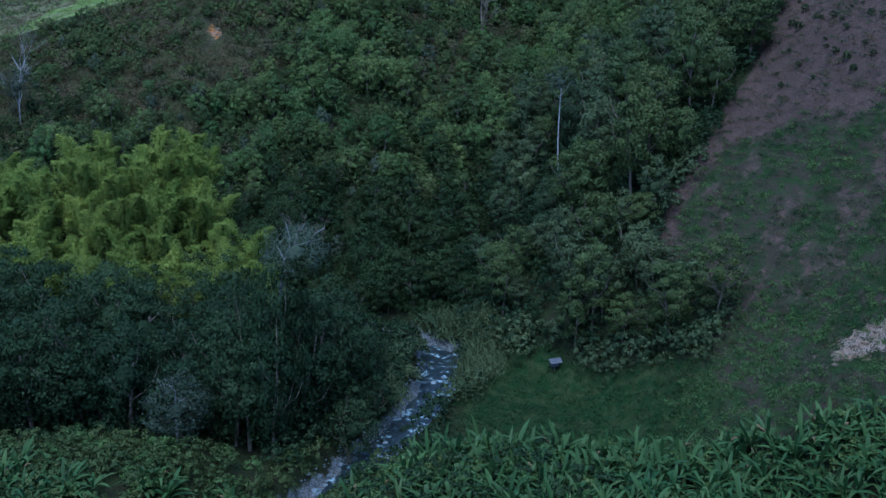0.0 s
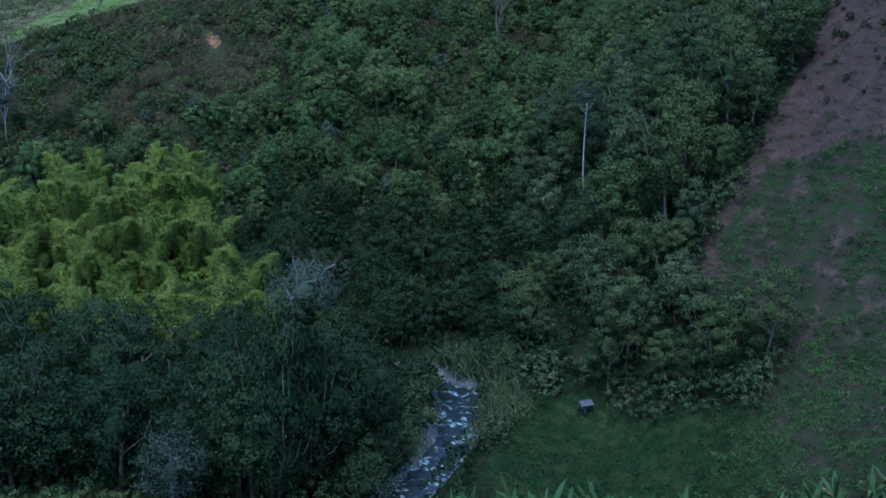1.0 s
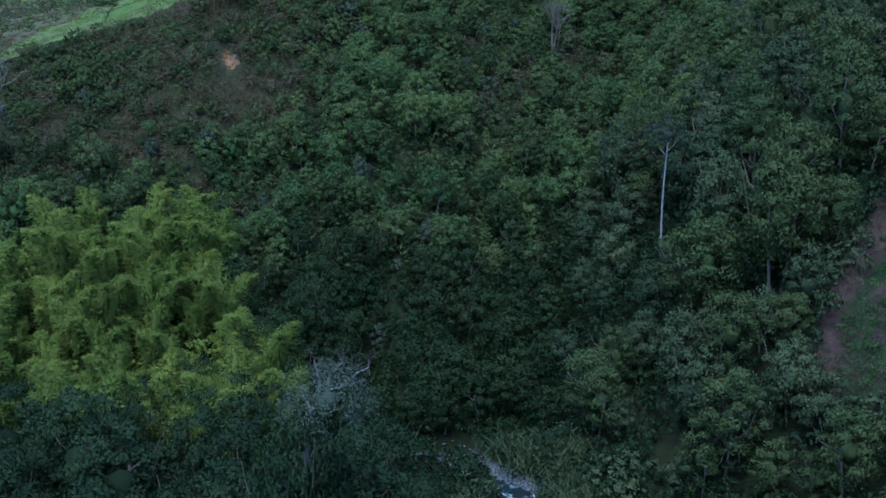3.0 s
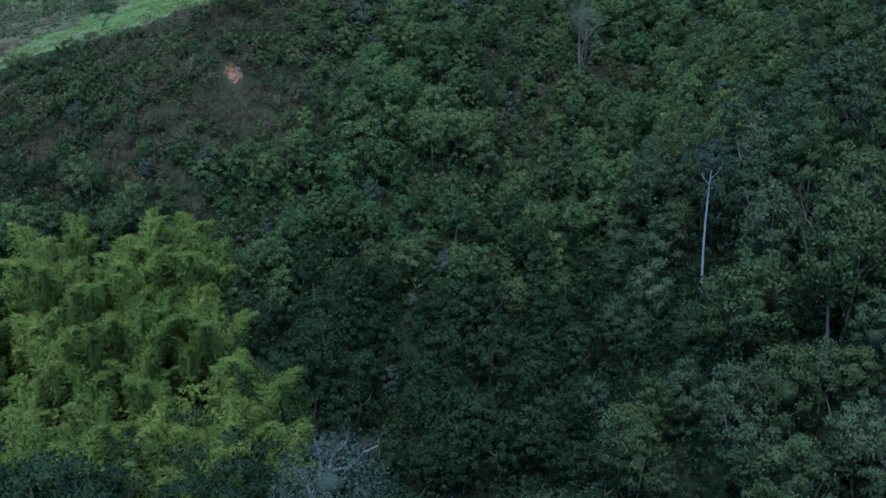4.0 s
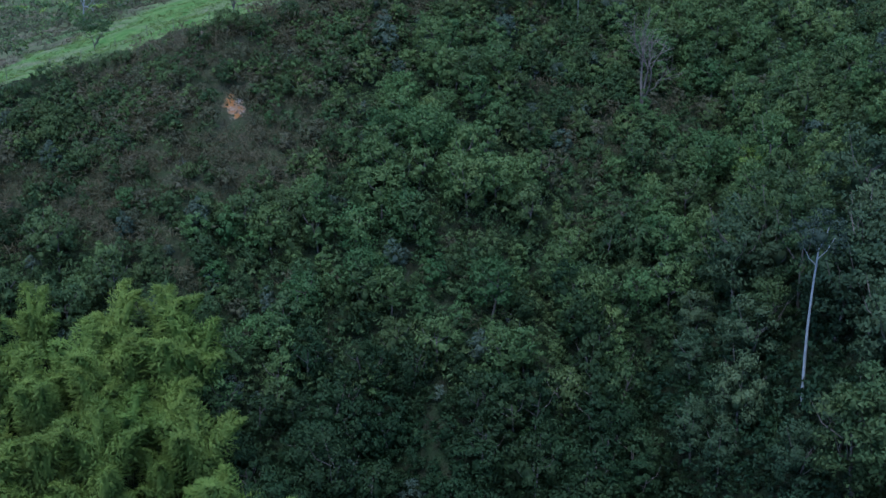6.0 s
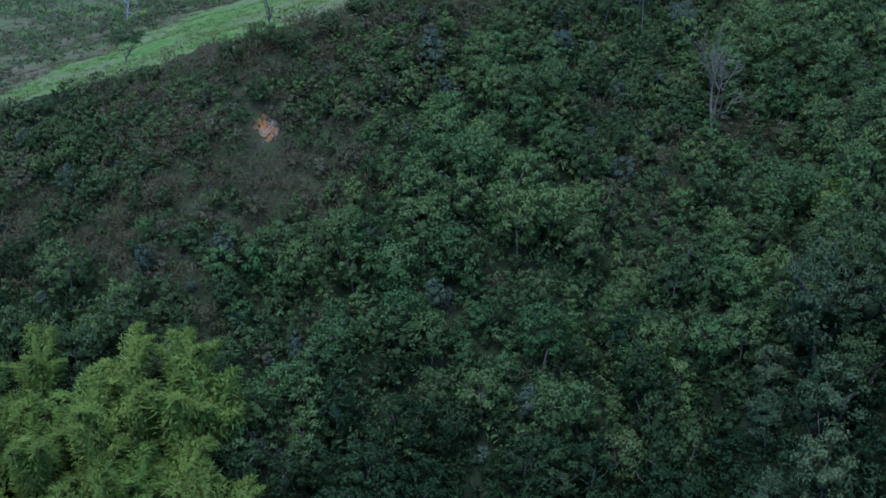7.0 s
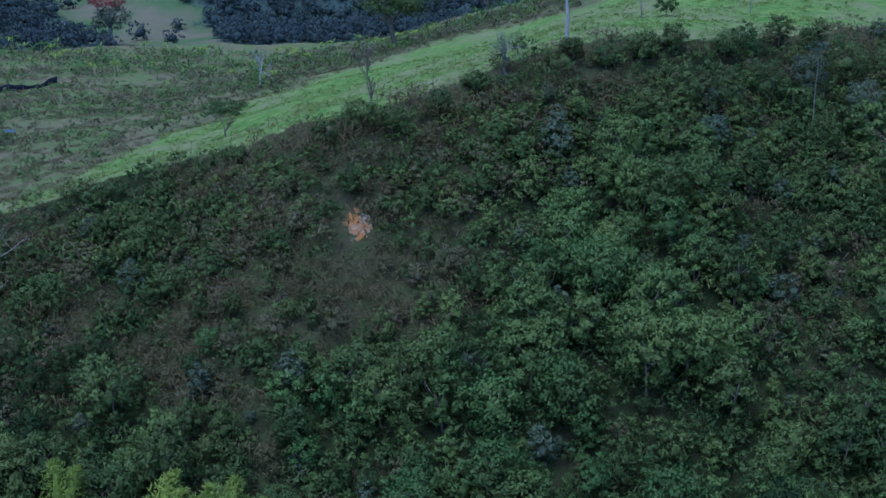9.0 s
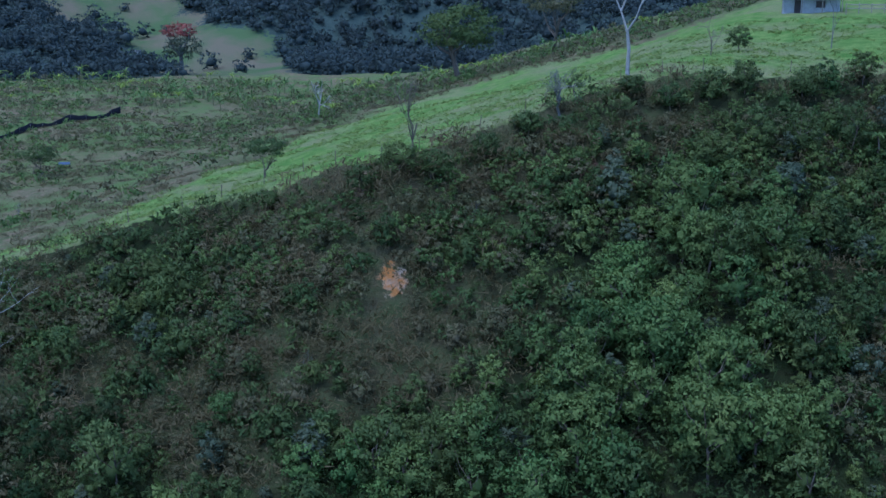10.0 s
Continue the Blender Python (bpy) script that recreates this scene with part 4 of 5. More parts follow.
gap = x - np.interp(y, STREAM_Y, STREAM_X)
keep = (gap > 3.0) & (gap < 7.5) & (y > 132) & (y < 150) | (gap < -3.0) & (gap > -5.0) & (y < 127)
x, y = x[keep], y[keep]
z, size = ground_z(x, y), r.uniform(1.2, 2.3, keep.sum())
growth("stream_reeds", "tall green cane grass beside the stream", LEAF_WOOD, np.arange(len(x)), REED, 0.0)

x, y = scatter(r, -12, 12, 118, 152, 1.5)
gap = x - np.interp(y, STREAM_Y, STREAM_X)
keep = (gap > 3.2) & (gap < 7.0) & (y > 124) & (y < 150) & (vnoise(x + 5, y, 4) > 0.42) | (gap < -2.8) & (gap > -6.0) & (y > 118) & (y < 146)
x, y = x[keep], y[keep]
z, size = ground_z(x, y), r.uniform(0.8, 1.7, keep.sum())
growth("stream_shrubs", "leafy shrubs crowding the banks of the stream", LEAF_WOOD, np.arange(len(x)), MEDIUM)

# terrace scrub and far woods
r = np.random.default_rng(71)
x, y = scatter(r, -240, -40, 200, 400, 2.5)
d = y - edge_y(x)
keep = (d > 8) & (np.degrees(np.arctan2(-(x + 6), y - 100)) < 47) & (pasture_part(x, y) < 0.7) & (r.random(len(x)) < 0.15 + 0.85 * ramp(vnoise(x * 0.35, y, 5), 0.35, 0.6))
x, y = x[keep], y[keep]
z, size = ground_z(x, y), r.uniform(0.8, 1.7, keep.sum())
growth("terrace_grass", "dry rough grass in streaks on the terrace", DRY_GRASS, np.arange(len(x)), FINE, -0.1)
LOWER = [crown(np.random.default_rng(260 + k), 1.3, 1.5, 0.0, 4, 26, 0.50, 0.7, -0.1) for k in range(4)]
x, y = scatter(r, -330, 10, 205, 480, 3.0)
d = y - edge_y(x)
az = np.degrees(np.arctan2(-(x + 6), y - 100))
keep = (d > 14) & (az < 48) & (pasture_part(x, y) < 0.4) & (r.random(len(x)) < 0.3 + 0.7 * ramp(vnoise(x, y, 25), 0.25, 0.5)) & ((plateau(x, y) < 23) & (y > 285) | (y > 320) | (r.random(len(x)) < 0.22)) & ((np.abs(x + 195) > 5) | (y > 392))
x, y = x[keep], y[keep]
z, size = ground_z(x, y), r.uniform(0.45, 1.15, keep.sum()) + 0.9 * r.random(keep.sum()) ** 4
isdry = r.random(len(x)) < 0.55
growth("terrace_scrub", "scattered low green bushes on the terrace", LEAF_HILL, np.nonzero(~isdry)[0], LOWER)
growth("dry_terrace_scrub", "scattered dry brownish bushes on the terrace", LEAF_SCRUB, np.nonzero(isdry)[0], LOWER)
FAR = [crown(np.random.default_rng(720 + k), 4.4, 6.5, 0.0, 7, 46, 1.3, 0.8, inner=0.5) for k in range(4)]
x, y = scatter(r, -600, 100, 500, 900, 7.2)
az = np.degrees(np.arctan2(-(x + 6), y - 120))
rr = np.hypot(x + 6, y - 120)
keep = (az > 2) & (az < 44) & (rr > 500) & (rr < 780) & (r.random(len(x)) < 0.95 - 0.93 * far_grass(x, y))
x, y = x[keep], y[keep]
z, size = ground_z(x, y), r.uniform(0.8, 1.6, keep.sum())
growth("far_forest", "dark forest on the far mountain slopes, tinted blue-grey for haze", LEAF_FAR_HAZY, np.arange(len(x)), FAR, -0.5)

# ---- single trees and bushes ----
def bare_tree(name, label, seed, x, y, height, bark, radius=0.1, depth=4, split=3, spread=0.6, first=0.35, lift=0.0):
    ob = thing(name, pose(x, y, zat(x, y) + lift), label, "tree")
    part("trunk", mesh_of("trunk", *twigs(np.random.default_rng(seed), height, radius, depth, split, spread, first)), bark, ob)
    return ob


def add_crown(ob, seed, radius, height, base, puffs, count, leaf, material, label="", flat=0.8):
    part("crown", mesh_of("crown", *crown(np.random.default_rng(seed), radius, height, base, puffs, count, leaf, flat)), material, ob, label)


def bush(label, seed, x, y, height, radius, material, count=700, leaf=0.34):
    ob = thing("bush", pose(x, y, zat(x, y)), label, "bush")
    part("stem", mesh_of("stem", *limbs(np.random.default_rng(seed), height, 0.06, 5)), BARK, ob)
    add_crown(ob, seed + 1, radius, height, 0.2, 12, count, leaf, material)
    return ob


def slim_trunk(height, radius, seed, bend=0.3):
    r = np.random.default_rng(seed)
    u = np.linspace(0, 1, 7)
    pts = np.stack([bend * np.sin(u * 3) * r.uniform(-1, 1), bend * u * r.uniform(-1, 1), height * u - 0.5], 1)
    return tube(pts, radius * (1.1 - 0.6 * u), 7)


# the white-stemmed tree that stands out of the wood
ob = thing("white_stemmed_tree", pose(17.5, 168.5, zat(17.5, 168.5)), "slender tree with a bare white trunk and thin grey-green crown", "tree")
rise = max(0.0, 21.0 - zat(17.5, 168.5))
part("trunk", mesh_of("trunk", *slim_trunk(10.4 + rise, 0.14, 3)), BARK_WHITE, ob)
for k, (z0, dx, dz) in enumerate([(8.2, -1.4, 1.8), (8.8, 1.2, 1.9), (9.4, -0.6, 2.0), (9.6, 0.8, 1.8)]):
    part("branch", mesh_of("branch", *tube([(0, 0, z0 + rise), (dx * 0.55, 0.2 * k - 0.3, z0 + rise + dz * 0.4), (dx, 0.3 * k - 0.4, z0 + rise + dz)], [0.07, 0.05, 0.02], 5)), BARK_WHITE, ob)
add_crown(ob, 801, 2.8, 4.4, 8.8 + rise, 14, 620, 0.28, LEAF_DUN, "thin grey-green foliage", 0.6)
# grey trees with pale boughs by the stream
def grey_tree(label, seed, x, y, height, reach, crown_at, material):
    ob = thing("grey_tree", pose(x, y, zat(x, y)), label, "tree")
    part("trunk", mesh_of("trunk", *slim_trunk(height, 0.16, seed)), BARK_GREY, ob)
    v, f = twigs(np.random.default_rng(seed), reach, 0.07, 4, 3, 0.6, 0.3)
    part("bough", mesh_of("bough", v + np.array([0, 0, height - 0.9]), f), BARK_PALE, ob, "pale bare boughs")
    add_crown(ob, seed + 1, *crown_at, 0.36, material, "sparse grey foliage")


ob = thing("grey_tree", pose(-17.9, 117.0, zat(-17.9, 117)), "tall silver-grey half-bare tree with pale crooked boughs by the stream", "tree")
top = 21.2 - zat(-17.9, 117)
part("trunk", mesh_of("trunk", *tube([(-0.6, 0, -0.5), (-0.3, 0.1, top * 0.5), (0.5, 0, top - 1.2), (0.8, 0.1, top)], [0.26, 0.22, 0.17, 0.15], 7)), BARK_GREY, ob)
for k, pts in enumerate([[(0.8, 0.1, top), (1.9, 0.5, top + 1.5), (3.4, 1.1, top + 1.6), (4.8, 1.5, top + 2.0)], [(0.75, 0.1, top - 0.2), (0.5, 0.1, top + 0.7), (0.0, 0.2, top + 1.6)],
                         [(1.9, 0.5, top + 1.5), (2.3, 0.2, top + 2.8), (3.3, -0.4, top + 4.2)], [(1.4, 0.3, top + 0.9), (1.5, -0.1, top + 2.6), (1.2, -0.5, top + 4.4)], [(3.4, 1.1, top + 1.6), (4.2, 0.8, top + 2.8), (5.2, 0.6, top + 3.4)]]):
    part("bough", mesh_of("bough", *tube(pts, np.linspace(0.12, 0.04, len(pts)), 5)), BARK_PALE, ob, "pale bare bough")
for k, (a, b, c) in enumerate([(3.3, -0.4, 4.0), (1.2, -0.5, 4.2), (5.2, 0.6, 3.2), (2.3, 0.2, 2.7), (4.2, 0.8, 2.6), (4.8, 1.5, 1.9)]):
    v, f = twigs(np.random.default_rng(1100 + k), 2.6, 0.035, 4, 3, 0.65, 0.3)
    part("twig", mesh_of("twig", v + np.array([a, b, top + c]), f), BARK, ob)
v, f = crown(np.random.default_rng(812), 4.2, 5.6, 0.0, 20, 1500, 0.26)
part("crown", mesh_of("crown", moved(v, (2.0, 0, top - 1.6)), f), LEAF_GREY, ob, "sparse silver-grey foliage")
bare_tree("grey_shrub", "tall leafless pale shrub on the stream bank", 817, -13.6, 121.2, 6.0, BARK_PALE, 0.09, 5, 3, 0.55, 0.3)
grey_tree("grey tree with drooping pale branches over the bank", 813, -27.0, 105.5, 7.5, 4.0, (4.2, 6.5, 2.5, 22, 1100), LEAF_DUN)
ob = bare_tree("grey_shrub", "leafless pale shrub beside the stream", 815, -8.0, 141.0, 2.8, BARK_PALE, 0.07, 4, 4, 0.5, 0.25)
bare_tree("grey_shrub", "leafless pale shrub beside the stream", 816, -9.5, 133.0, 3.0, BARK_GREY, 0.08, 4, 3, 0.6, 0.3)
# leafless brown tree on the slope
bare_tree("leafless_tree", "leafless brown tree with a fan of fine branches", 821, 7.5, 219.0, 14.5, BARK_DRY, 0.24, 5, 3, 0.42, 0.38)
# thin pole-like tree under the lip
ob = thing("pole_tree", pose(-0.3, 230.4, zat(-0.3, 230.4)), "thin pale-stemmed tree with a small tuft of leaves", "tree")
part("trunk", mesh_of("trunk", *slim_trunk(9.5, 0.06, 8)), BARK_GREY, ob)
add_crown(ob, 823, 1.3, 1.6, 8.6, 6, 160, 0.34, LEAF_GREY)
# tall pale-limbed tree on the far left of the slope
ob = bare_tree("pale_limbed_tree", "half-bare tree with tall pale limbs above the bamboo", 825, -70.0, 187.0, 17.0, BARK_PALE, 0.13, 4, 3, 0.42, 0.42)
add_crown(ob, 826, 3.8, 5.5, 4.0, 14, 620, 0.32, LEAF_DUN)
# trees of the pasture
bare_tree("leafless_tree", "small leafless tree on the pasture's edge", 831, -43.0, 218.0, 6.2, BARK, 0.11, 4, 3, 0.4, 0.5)
ob = thing("leafless_tree", pose(-25.6, 230.6, zat(-25.6, 230.6)), "tall leafless tree with a pale forked trunk in the pasture", "tree")
part("trunk", mesh_of("trunk", *tube([(0, 0, -0.5), (-0.15, 0, 1.6), (-0.1, 0.1, 3.4), (-0.3, 0.1, 5.2)], [0.24, 0.2, 0.17, 0.15], 7)), BARK_PALE, ob)
for k, pts in enumerate([[(-0.3, 0.1, 5.1), (-0.9, 0.2, 6.8), (-1.7, 0.2, 8.6), (-2.0, 0.3, 11.0)], [(-0.3, 0.1, 5.2), (0.5, 0.0, 6.4), (1.2, -0.1, 8.4), (1.5, -0.2, 10.8)], [(-1.0, 0.2, 7.0), (-0.4, 0.4, 8.6), (0.1, 0.5, 10.6)], [(1.0, -0.1, 7.8), (2.0, 0.2, 9.2), (2.7, 0.3, 10.6)]]):
    part("bough", mesh_of("bough", *tube(pts, np.linspace(0.12, 0.05, len(pts)), 6)), BARK_PALE, ob, "pale bare bough")
    v, f = twigs(np.random.default_rng(1200 + k), 3.0, 0.04, 4, 3, 0.55, 0.3)
    part("twig", mesh_of("twig", v + np.array(pts[-1]) - np.array([0, 0, 0.3]), f), BARK_GREY, ob)
bare_tree("leafless_tree", "spreading leafless thorn tree on the pasture's edge", 835, -31.0, 225.6, 9.0, BARK_GREY, 0.15, 5, 3, 0.6, 0.28)
ob = bare_tree("small_tree", "small spreading tree with thin foliage in the pasture", 837, -68.5, 236.8, 5.2, BARK, 0.15, 4, 3, 0.6, 0.3)
add_crown(ob, 838, 3.2, 2.2, 2.6, 14, 620, 0.28, LEAF_DARK, "", 0.5)
ob = bare_tree("small_tree", "small spreading tree with thin foliage on the terrace", 839, -150.0, 300.0, 7.0, BARK, 0.2, 4, 3, 0.6, 0.3)
add_crown(ob, 840, 4.4, 3.6, 2.6, 14, 620, 0.36, LEAF_DARK, "", 0.5)
bare_tree("leafless_tree", "leafless pale tree among the terrace scrub", 842, -112.0, 345.0, 13.0, BARK_PALE, 0.24, 4, 3, 0.5, 0.3)
bare_tree("leafless_tree", "leafless sapling on the lower pasture", 843, -125.0, 262.0, 3.6, BARK_GREY, 0.06, 4, 3, 0.6, 0.35)
bare_tree("leafless_tree", "reddish leafless tree beside the pasture path", 844, -20.0, 250.0, 6.0, BARK, 0.08, 4, 3, 0.45, 0.35)
bare_tree("leafless_tree", "pale leafless sapling on the upper pasture", 845, -7.5, 262.0, 6.0, BARK_GREY, 0.07, 3, 2, 0.3, 0.6)
bush("round dark green bush in the pasture", 850, -17.5, 256.0, 2.8, 1.5, LEAF_DARK, 700, 0.24)
bush("tall dark bush on the pasture's edge", 852, -4.2, 240.5, 3.4, 1.6, LEAF_DARK, 900, 0.24)
bush("dark leafy bush on the pasture's edge", 854, -36.6, 219.5, 2.6, 1.9, LEAF_DARK, 800, 0.24)
bush("dark leafy bush on the pasture's edge", 856, -21.3, 230.0, 2.6, 1.7, LEAF_DARK, 800, 0.24)
for k, (px, py, h, w) in enumerate([(-9.0, 227.5, 4.6, 2.3), (-5.0, 231.5, 5.2, 2.4), (-1.0, 235.5, 5.0, 2.6), (3.0, 239.0, 5.6, 2.6), (-13.0, 225.5, 4.2, 2.0), (4.5, 234.0, 5.0, 2.4), (0.5, 229.0, 4.4, 2.2), (8.0, 241.0, 5.8, 2.8), (-17.0, 224.0, 3.6, 1.9)]):
    bush("tall dark bush on the steep slope below the pasture", 910 + 2 * k, px, py, h, w, LEAF_GREY if k in (2, 5) else LEAF_DARK, 900, 0.26)
for k, (px, py, h, w) in enumerate([(-17.9, 231.2, 2.6, 1.9), (-14.8, 232.0, 3.0, 1.8), (-43.3, 214.6, 3.2, 2.2), (-40.4, 215.6, 2.8, 2.0), (-46.2, 213.2, 2.2, 1.8), (-33.5, 223.0, 2.0, 1.6), (-25.0, 229.6, 2.0, 1.7), (-9.5, 233.8, 2.6, 1.9), (-56.0, 213.4, 1.6, 1.5)]):
    bush("dark tangled bush leaning over the pasture's lip", 880 + 2 * k, px, py, h, w, LEAF_DARK, 650, 0.28)
bush("bright green bush high on the slope", 858, -21.7, 212.0, 4.4, 2.4, LEAF_BRIGHT)
bush("bright green bush on the slope", 860, -41.1, 189.5, 3.4, 1.9, LEAF_BRIGHT, 800, 0.26)
bush("bright green bush on the slope", 862, -38.4, 186.0, 3.0, 1.7, LEAF_BRIGHT, 700, 0.26)
bush("yellowish green bush high on the slope", 866, 19.6, 207.4, 4.0, 2.6, LEAF_BAMBOO, 900, 0.28)
bush("brownish half-dry bush high on the slope", 868, 23.8, 224.9, 3.4, 2.2, LEAF_SCRUB, 800, 0.28)
for k, (px, py, h) in enumerate([(6.3, 98.3, 2.2), (-4.5, 98.5, 1.9), (9.5, 96.0, 2.4), (1.5, 95.5, 2.0)]):
    bush("low light green bush among the plants of the near bank", 940 + 2 * k, px, py, h, 1.5, LEAF_BRIGHT, 500, 0.24)
bush("light green bush on the slope", 864, -35.0, 190.0, 3.2, 1.9, LEAF_BRIGHT)
bush("light green bush on the slope", 898, -29.5, 184.0, 3.6, 2.0, LEAF_BRIGHT)
bush("light green bush on the slope", 900, -33.0, 180.0, 3.4, 2.2, LEAF_BRIGHT)

# tree fern under the lip
ob = thing("tree_fern", pose(-2.6, 232.0, zat(-2.6, 232)), "tree fern with drooping fronds under the pasture's edge", "fern")
part("trunk", mesh_of("trunk", *slim_trunk(3.4, 0.14, 9)), BARK, ob)
for k in range(10):
    v, f = blade(1.9, 0.26, 0.6, 0.55, k * 0.63)
    part("frond", mesh_of("frond", v + np.array([0, 0, 2.8]), f), LEAF_HILL, ob)

# big dark trees beyond the pasture, and the red-flowering one across the valley
ob = thing("big_tree", pose(-84.0, 357.0, zat(-84, 357)), "large dark tree with a broad dense crown beyond the pasture", "tree")
part("trunk", mesh_of("trunk", *limbs(np.random.default_rng(870), 17, 0.55, 7)), BARK, ob)
add_crown(ob, 871, 10.0, 11.0, 6.5, 24, 1500, 0.8, LEAF_DARK, "", 0.5)
ob = thing("big_tree", pose(-72.0, 392.0, zat(-72, 392)), "large open brownish tree beyond the pasture", "tree")
part("trunk", mesh_of("trunk", *limbs(np.random.default_rng(872), 14, 0.4, 7)), BARK, ob)
add_crown(ob, 873, 8.0, 6.0, 9.0, 16, 700, 0.7, LEAF_SCRUB, "", 0.5)
ob = thing("flowering_tree", pose(-282.0, 566.0, zat(-282, 566)), "spreading tree with red blossom across the valley", "tree")
part("trunk", mesh_of("trunk", *limbs(np.random.default_rng(874), 22, 0.9, 8)), BARK_GREY, ob)
add_crown(ob, 875, 9.5, 12.0, 6.0, 18, 620, 1.1, LEAF_GREY, "grey-green lower foliage", 0.5)
part("blossom", mesh_of("blossom", *crown(np.random.default_rng(876), 9.0, 7.5, 15.0, 16, 520, 0.9, 0.5)), LEAF_RED, ob, "red blossom")

# ---- banana plants on the terrace ----
r = np.random.default_rng(91)
kinds = [plantain(900 + k, "banana_plant", "banana plant with ragged yellow-green leaves on the terrace", "banana plants of the terrace", 2.8, 1.7, 7, rise=(0.5, 1.3), curve=(0.3, 0.9)) for k in range(3)]
for k, o in enumerate(kinds):
    for c in o.children:
        if c.name.startswith("leaf"):
            c.data.materials[0] = (LEAF_BRIGHT, LEAF_BAMBOO, LEAF_HILL)[k]
spots = [(r.uniform(-285, -130), r.uniform(398, 470)) for _ in range(140)] + [(-104.0, 334.0), (-93.0, 345.0), (-84.0, 342.0)]
spots += [(-96 + 3.2 * k + r.uniform(-1, 1), 385 + 1.0 * k + r.uniform(-5, 5)) for k in range(16)]
for px, py in spots:
    stand(kinds[r.integers(3)], spin(r, px, py, zat(px, py), r.uniform(0.65, 1.15), 4))
drop_templates(kinds)

# ---- black shade-net fence on the terrace ----
NET = plain_material("shade_net", (0.006, 0.008, 0.010), (0.016, 0.020, 0.026), 0.8, 0.9, shine=0.05)
WOOD = plain_material("weathered_wood", (0.14, 0.145, 0.12), (0.22, 0.225, 0.19), 2.0)
ob = thing("net_fence", pose(0, 0, 0), "low black shade-net fence sagging between posts", "fence")
x0, y0, x1, y1, n = -196.0, 330.0, -194.0, 390.0, 13
u = np.linspace(0, 1, 4 * (n - 1) + 1)
px, py = x0 + (x1 - x0) * u + 1.2 * np.sin(u * 9), y0 + (y1 - y0) * u
top = ground_z(px, py) + 1.45 + 0.35 * np.sin(u * 21) - 0.25 * np.abs(np.sin(u * math.pi * (n - 1)))
low = ground_z(px, py) - 0.1
vs = np.concatenate([np.stack([px - 0.03, py, low], 1), np.stack([px - 0.03, py, top], 1), np.stack([px + 0.03, py, top], 1), np.stack([px + 0.03, py, low], 1)])
m = len(u)
fs = [(a * m + i, a * m + i + 1, (a + 1) * m + i + 1, (a + 1) * m + i) for a in range(3) for i in range(m - 1)]
part("net", mesh_of("net", vs, np.array(fs)), NET, ob)
for k in range(n):
    i = 4 * k
    part("post", mesh_of("post", *tube([(px[i], py[i], low[i] - 0.4), (px[i], py[i], low[i] + 1.2), (px[i], py[i], top[i] + 0.2)], [0.06, 0.06, 0.05])), WOOD, ob)

# ---- house and rail fence on top of the pasture ----
def box(x0, x1, y0, y1, z0, z1, bevel=0.02):
    bm = bmesh.new()
    bmesh.ops.create_cube(bm, size=1.0, matrix=Matrix.Translation(((x0 + x1) / 2, (y0 + y1) / 2, (z0 + z1) / 2)) @ Matrix.Diagonal((x1 - x0, y1 - y0, z1 - z0, 1)))
    if bevel:
        bmesh.ops.bevel(bm, geom=bm.edges[:], offset=bevel, segments=1, affect="EDGES")
    me = bpy.data.meshes.new("box")
    bm.to_mesh(me)
    bm.free()
    return me


PAINT = plain_material("whitewash", (0.30, 0.34, 0.32), (0.46, 0.50, 0.47), 0.8, 0.85)
TIN = plain_material("tin_roof", (0.042, 0.052, 0.058), (0.075, 0.090, 0.096), 0.7, 0.85, 0.3, 0.03)
DARK = plain_material("dark_wood", (0.05, 0.045, 0.04), (0.09, 0.08, 0.07), 2.0)
hx, hy = -11.2, 310.0
hz = zat(hx, hy)
ob = thing("house", pose(hx, hy, hz, 0, 0, 4), "small whitewashed farmhouse with a tin roof above the pasture", "house")
for a, b in ((-4.2, -2.6), (-1.6, 0.6), (2.0, 4.2)):
    part("wall", box(a, b, 0, 0.2, -0.3, 2.6), PAINT, ob)
part("wall", box(-2.6, -1.6, 0, 0.2, 2.1, 2.6), PAINT, ob)
part("wall", box(0.6, 2.0, 0, 0.2, 2.0, 2.6), PAINT, ob)
part("wall", box(0.6, 2.0, 0, 0.2, -0.3, 0.9), PAINT, ob)
part("wall", box(-4.2, -4.0, 0.2, 5.0, -0.3, 2.6), PAINT, ob)
part("wall", box(4.0, 4.2, 0.2, 5.0, -0.3, 2.6), PAINT, ob)
part("wall", box(-4.2, 4.2, 5.0, 5.2, -0.3, 2.6), PAINT, ob)
part("door", box(-2.57, -1.63, 0.08, 0.13, -0.28, 2.07), DARK, ob, "dark wooden door")
part("window", box(0.63, 1.97, 0.08, 0.13, 0.93, 1.97), DARK, ob, "dark shuttered window")
for k in (-4.4, -1.5, 1.5, 4.4):
    part("post", box(k - 0.07, k + 0.07, -1.6, -1.46, -0.4, 2.45), WOOD, ob)
roof = box(-4.9, 4.9, -1.9, 5.7, 0, 0.08)
for v in roof.vertices:
    v.co.z += 2.68 + 0.9 * (1 - abs(v.co.y - 2.4) / 4.2) if abs(v.co.y - 2.4) < 4.2 else 2.68
part("roof", roof, TIN, ob, "grey tin roof")
ob = thing("rail_fence", pose(-1.6, 306.0, zat(-1.6, 306)), "weathered wooden rail fence beside the house", "fence")
for k in range(6):
    part("post", box(-4.5 + 1.8 * k - 0.06, -4.5 + 1.8 * k + 0.06, -0.06, 0.06, -0.6, 1.35), WOOD, ob)
for h in (0.5, 1.05):
    part("rail", box(-4.7, 4.7, -0.1, -0.06, h, h + 0.12), WOOD, ob)

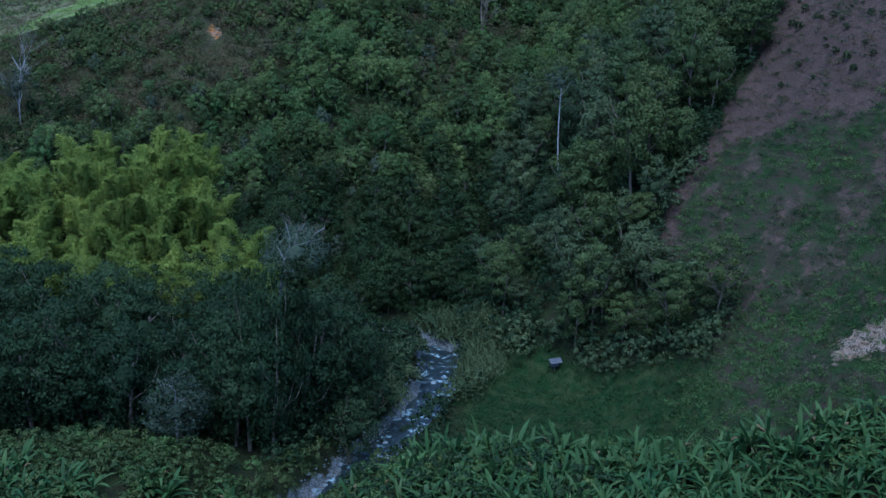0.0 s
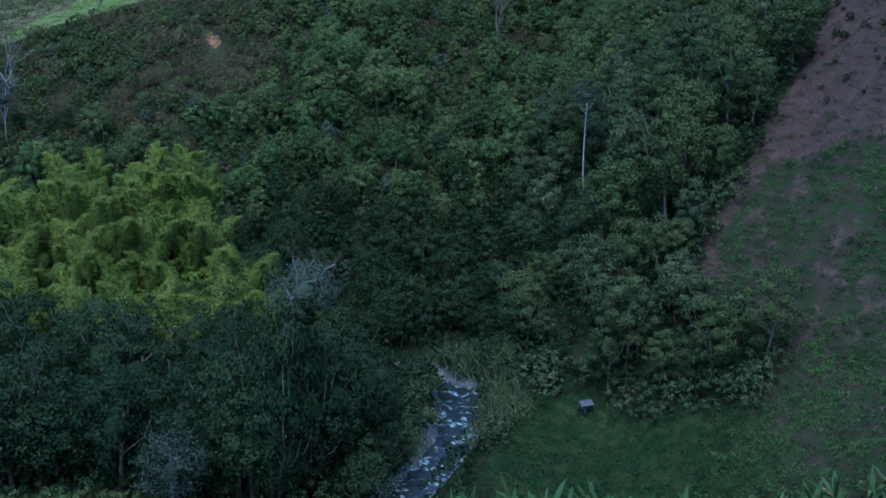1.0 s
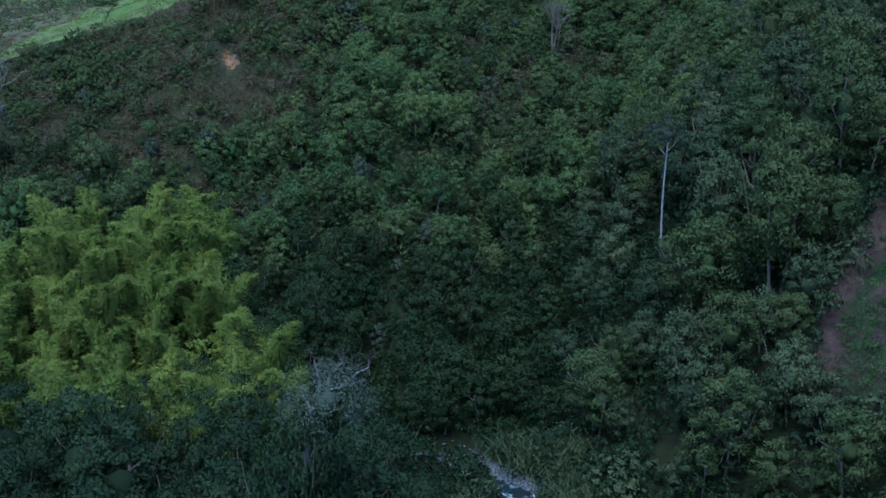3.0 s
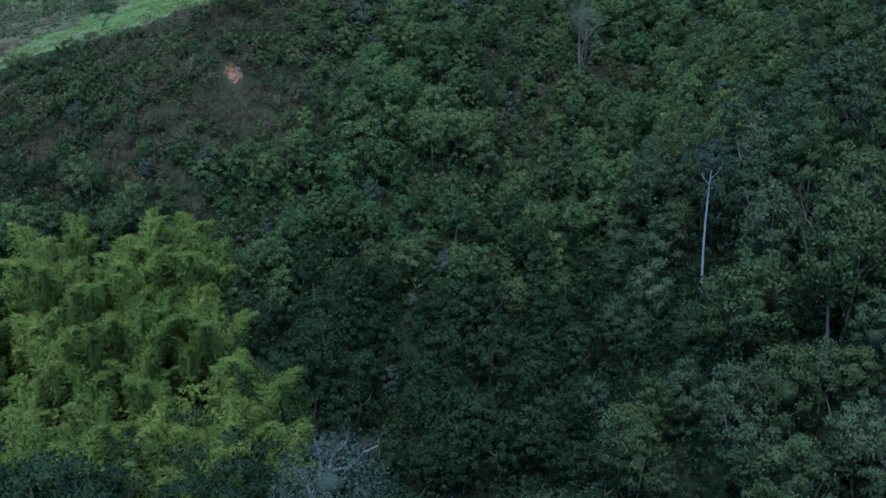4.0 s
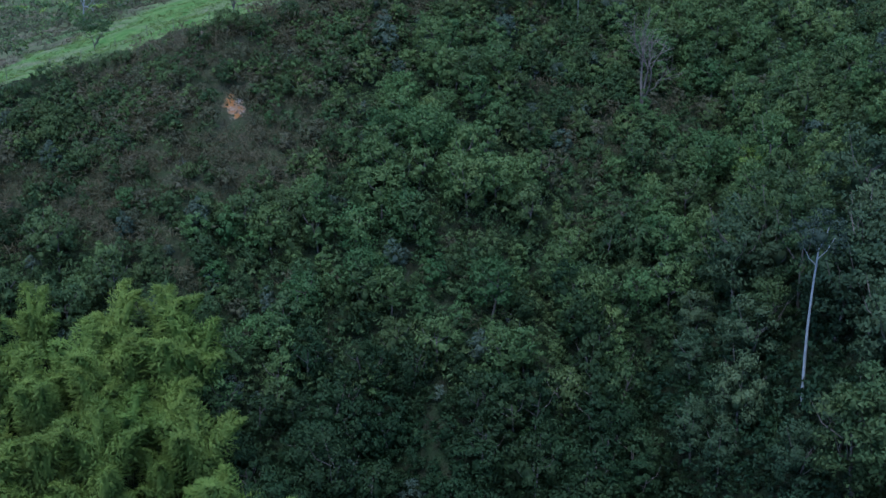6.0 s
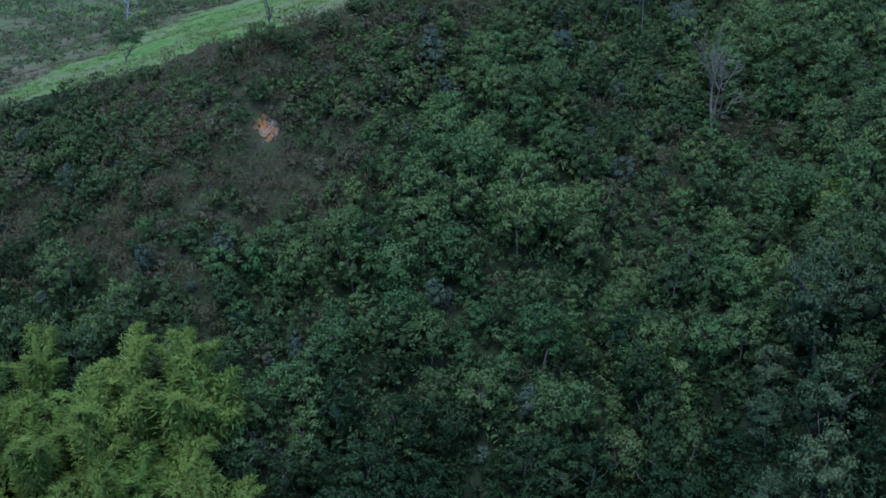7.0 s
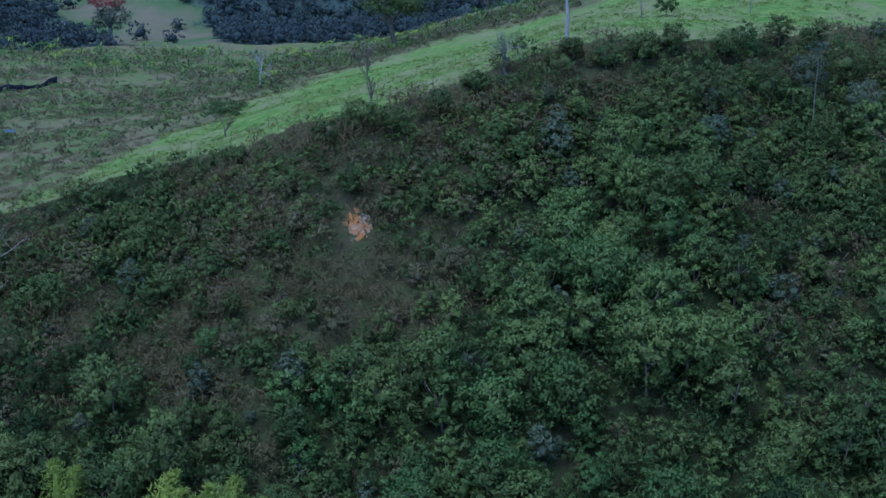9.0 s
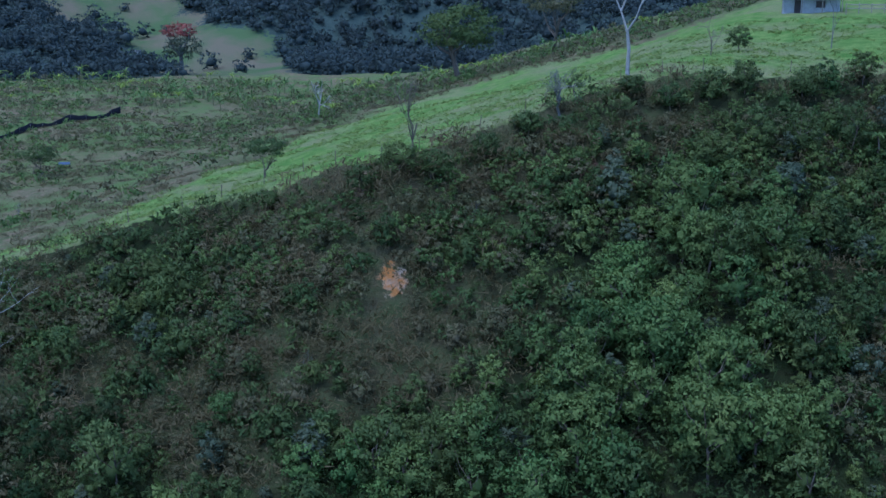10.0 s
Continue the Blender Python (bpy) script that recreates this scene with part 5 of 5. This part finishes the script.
# ---- small roofed stand in the meadow ----
ob = thing("shelter", pose(14.0, 132.6, zat(14.0, 132.6) - 0.5, 0, 0, 20), "small grey tin-roofed stand on a pale post by the wood", "shelter")
part("post", mesh_of("post", *tube([(0, 0, -0.4), (0.02, 0, 0.8), (0, 0, 1.7)], [0.09, 0.08, 0.08])), WOOD, ob)
part("box", box(-0.45, 0.45, -0.35, 0.35, 1.2, 1.75), TIN, ob, "grey tin box")
for sgn in (-1, 1):
    roof = box(-0.8, 0.8, 0.0, 0.75, 0, 0.04, 0.008)
    for v in roof.vertices:
        v.co = Vector((v.co.x, sgn * v.co.y, v.co.z + 2.2 - 0.55 * v.co.y))
    if sgn < 0:
        roof.flip_normals()
    part("roof", roof, TIN, ob, "grey tin roof")

# ---- shrubs planted on the cleared slope ----
r = np.random.default_rng(95)
first = thing("coffee_shrub", Matrix.Identity(4), "small dark planted shrub on the bare brown slope", "shrub", "shrubs of the cleared slope")
part("stem", mesh_of("stem", *tube([(0, 0, -0.3), (0.02, 0, 0.3), (0, 0, 0.7)], [0.04, 0.03, 0.02], 5)), BARK, first)
part("foliage", mesh_of("foliage", *crown(np.random.default_rng(951), 0.65, 0.9, 0.1, 6, 110, 0.24)), LEAF_RAVINE, first)
for i in range(15):
    for j in range(24):
        px, py = 42 + 2.7 * i - 0.1 * 2.3 * j + r.uniform(-0.5, 0.5), 148 + 2.3 * j + r.uniform(-0.8, 0.8)
        if is_cleared(np.array(px), np.array(py)) and py + 1.2 * (px - 44) > 157 and px < 78 and r.random() < 0.62:
            stand(first, spin(r, px, py, zat(px, py), r.uniform(0.5, 1.25), 5))
drop_templates([first])

# ---- leafless shrubs on the slope, fence posts, tarpaulin, far houses ----
r = np.random.default_rng(99)
for k, (px, py) in enumerate([(-12, 212), (-6, 220), (-30, 196), (-52, 200), (-24, 188), (-8, 186), (3, 205), (-36, 214), (-62, 192), (-45, 197), (9, 192), (-17, 201)]):
    bare_tree("leafless_shrub", "leafless grey-brown shrub in the hillside thicket", 1000 + k, px, py, r.uniform(2.2, 3.2), BARK_GREY if k % 2 else BARK, 0.05, 4, 3, 0.6, 0.35)
post = part("fence_post", mesh_of("fence_post", *tube([(0, 0, -0.4), (0.02, 0, 0.6), (0.03, 0.02, 1.3)], [0.045, 0.04, 0.035])), BARK, None)
tagged(post, "weathered wooden post of a wire fence along the pasture", "post", "fence posts of the pasture")
for k in range(16):
    px = -70 + 3.9 * k + r.uniform(-0.6, 0.6)
    py = float(edge_y(px)) + r.uniform(1.6, 2.6)
    copy_thing(post, pose(px, py, zat(px, py), r.uniform(-6, 6), r.uniform(-6, 6), 0))
bpy.data.objects.remove(post)
BLUE = plain_material("blue_tarpaulin", (0.015, 0.040, 0.075), (0.025, 0.055, 0.095), 0.9, 0.6)
sheet = box(-1.1, 1.1, -0.45, 0.45, 0, 0.03, 0)
ob = thing("tarpaulin", pose(-153.0, 311.0, zat(-153, 311) + 0.9, 25, 0, 30), "small blue tarpaulin stretched over poles on the terrace", "tarpaulin")
part("sheet", sheet, BLUE, ob)
for a in (-1.0, 1.0):
    for b in (-0.4, 0.4):
        part("pole", mesh_of("pole", *tube([(a, b, 0.0), (a, b + 0.3, -0.8), (a, b + 0.6, -1.6)], [0.04, 0.04, 0.04], 5)), WOOD, ob)
for px, py in ((-340.0, 620.0), (-390.0, 665.0)):
    ob = thing("far_house", pose(px, py, zat(px, py), 0, 0, r.uniform(0, 60)) @ Matrix.Scale(0.32, 4), "tiny white house on the grassy slope across the valley", "house")
    part("wall", box(-4, 4, -3, 3, -2.0, 2.8), PAINT, ob)
    for sgn in (-1, 1):
        roof = box(-4.6, 4.6, 0.0, 3.8, 0, 0.12, 0)
        for v in roof.vertices:
            v.co = Vector((v.co.x, sgn * v.co.y, v.co.z + 4.5 - 0.5 * v.co.y))
        if sgn < 0:
            roof.flip_normals()
        part("roof", roof, TIN, ob, "grey tin roof")
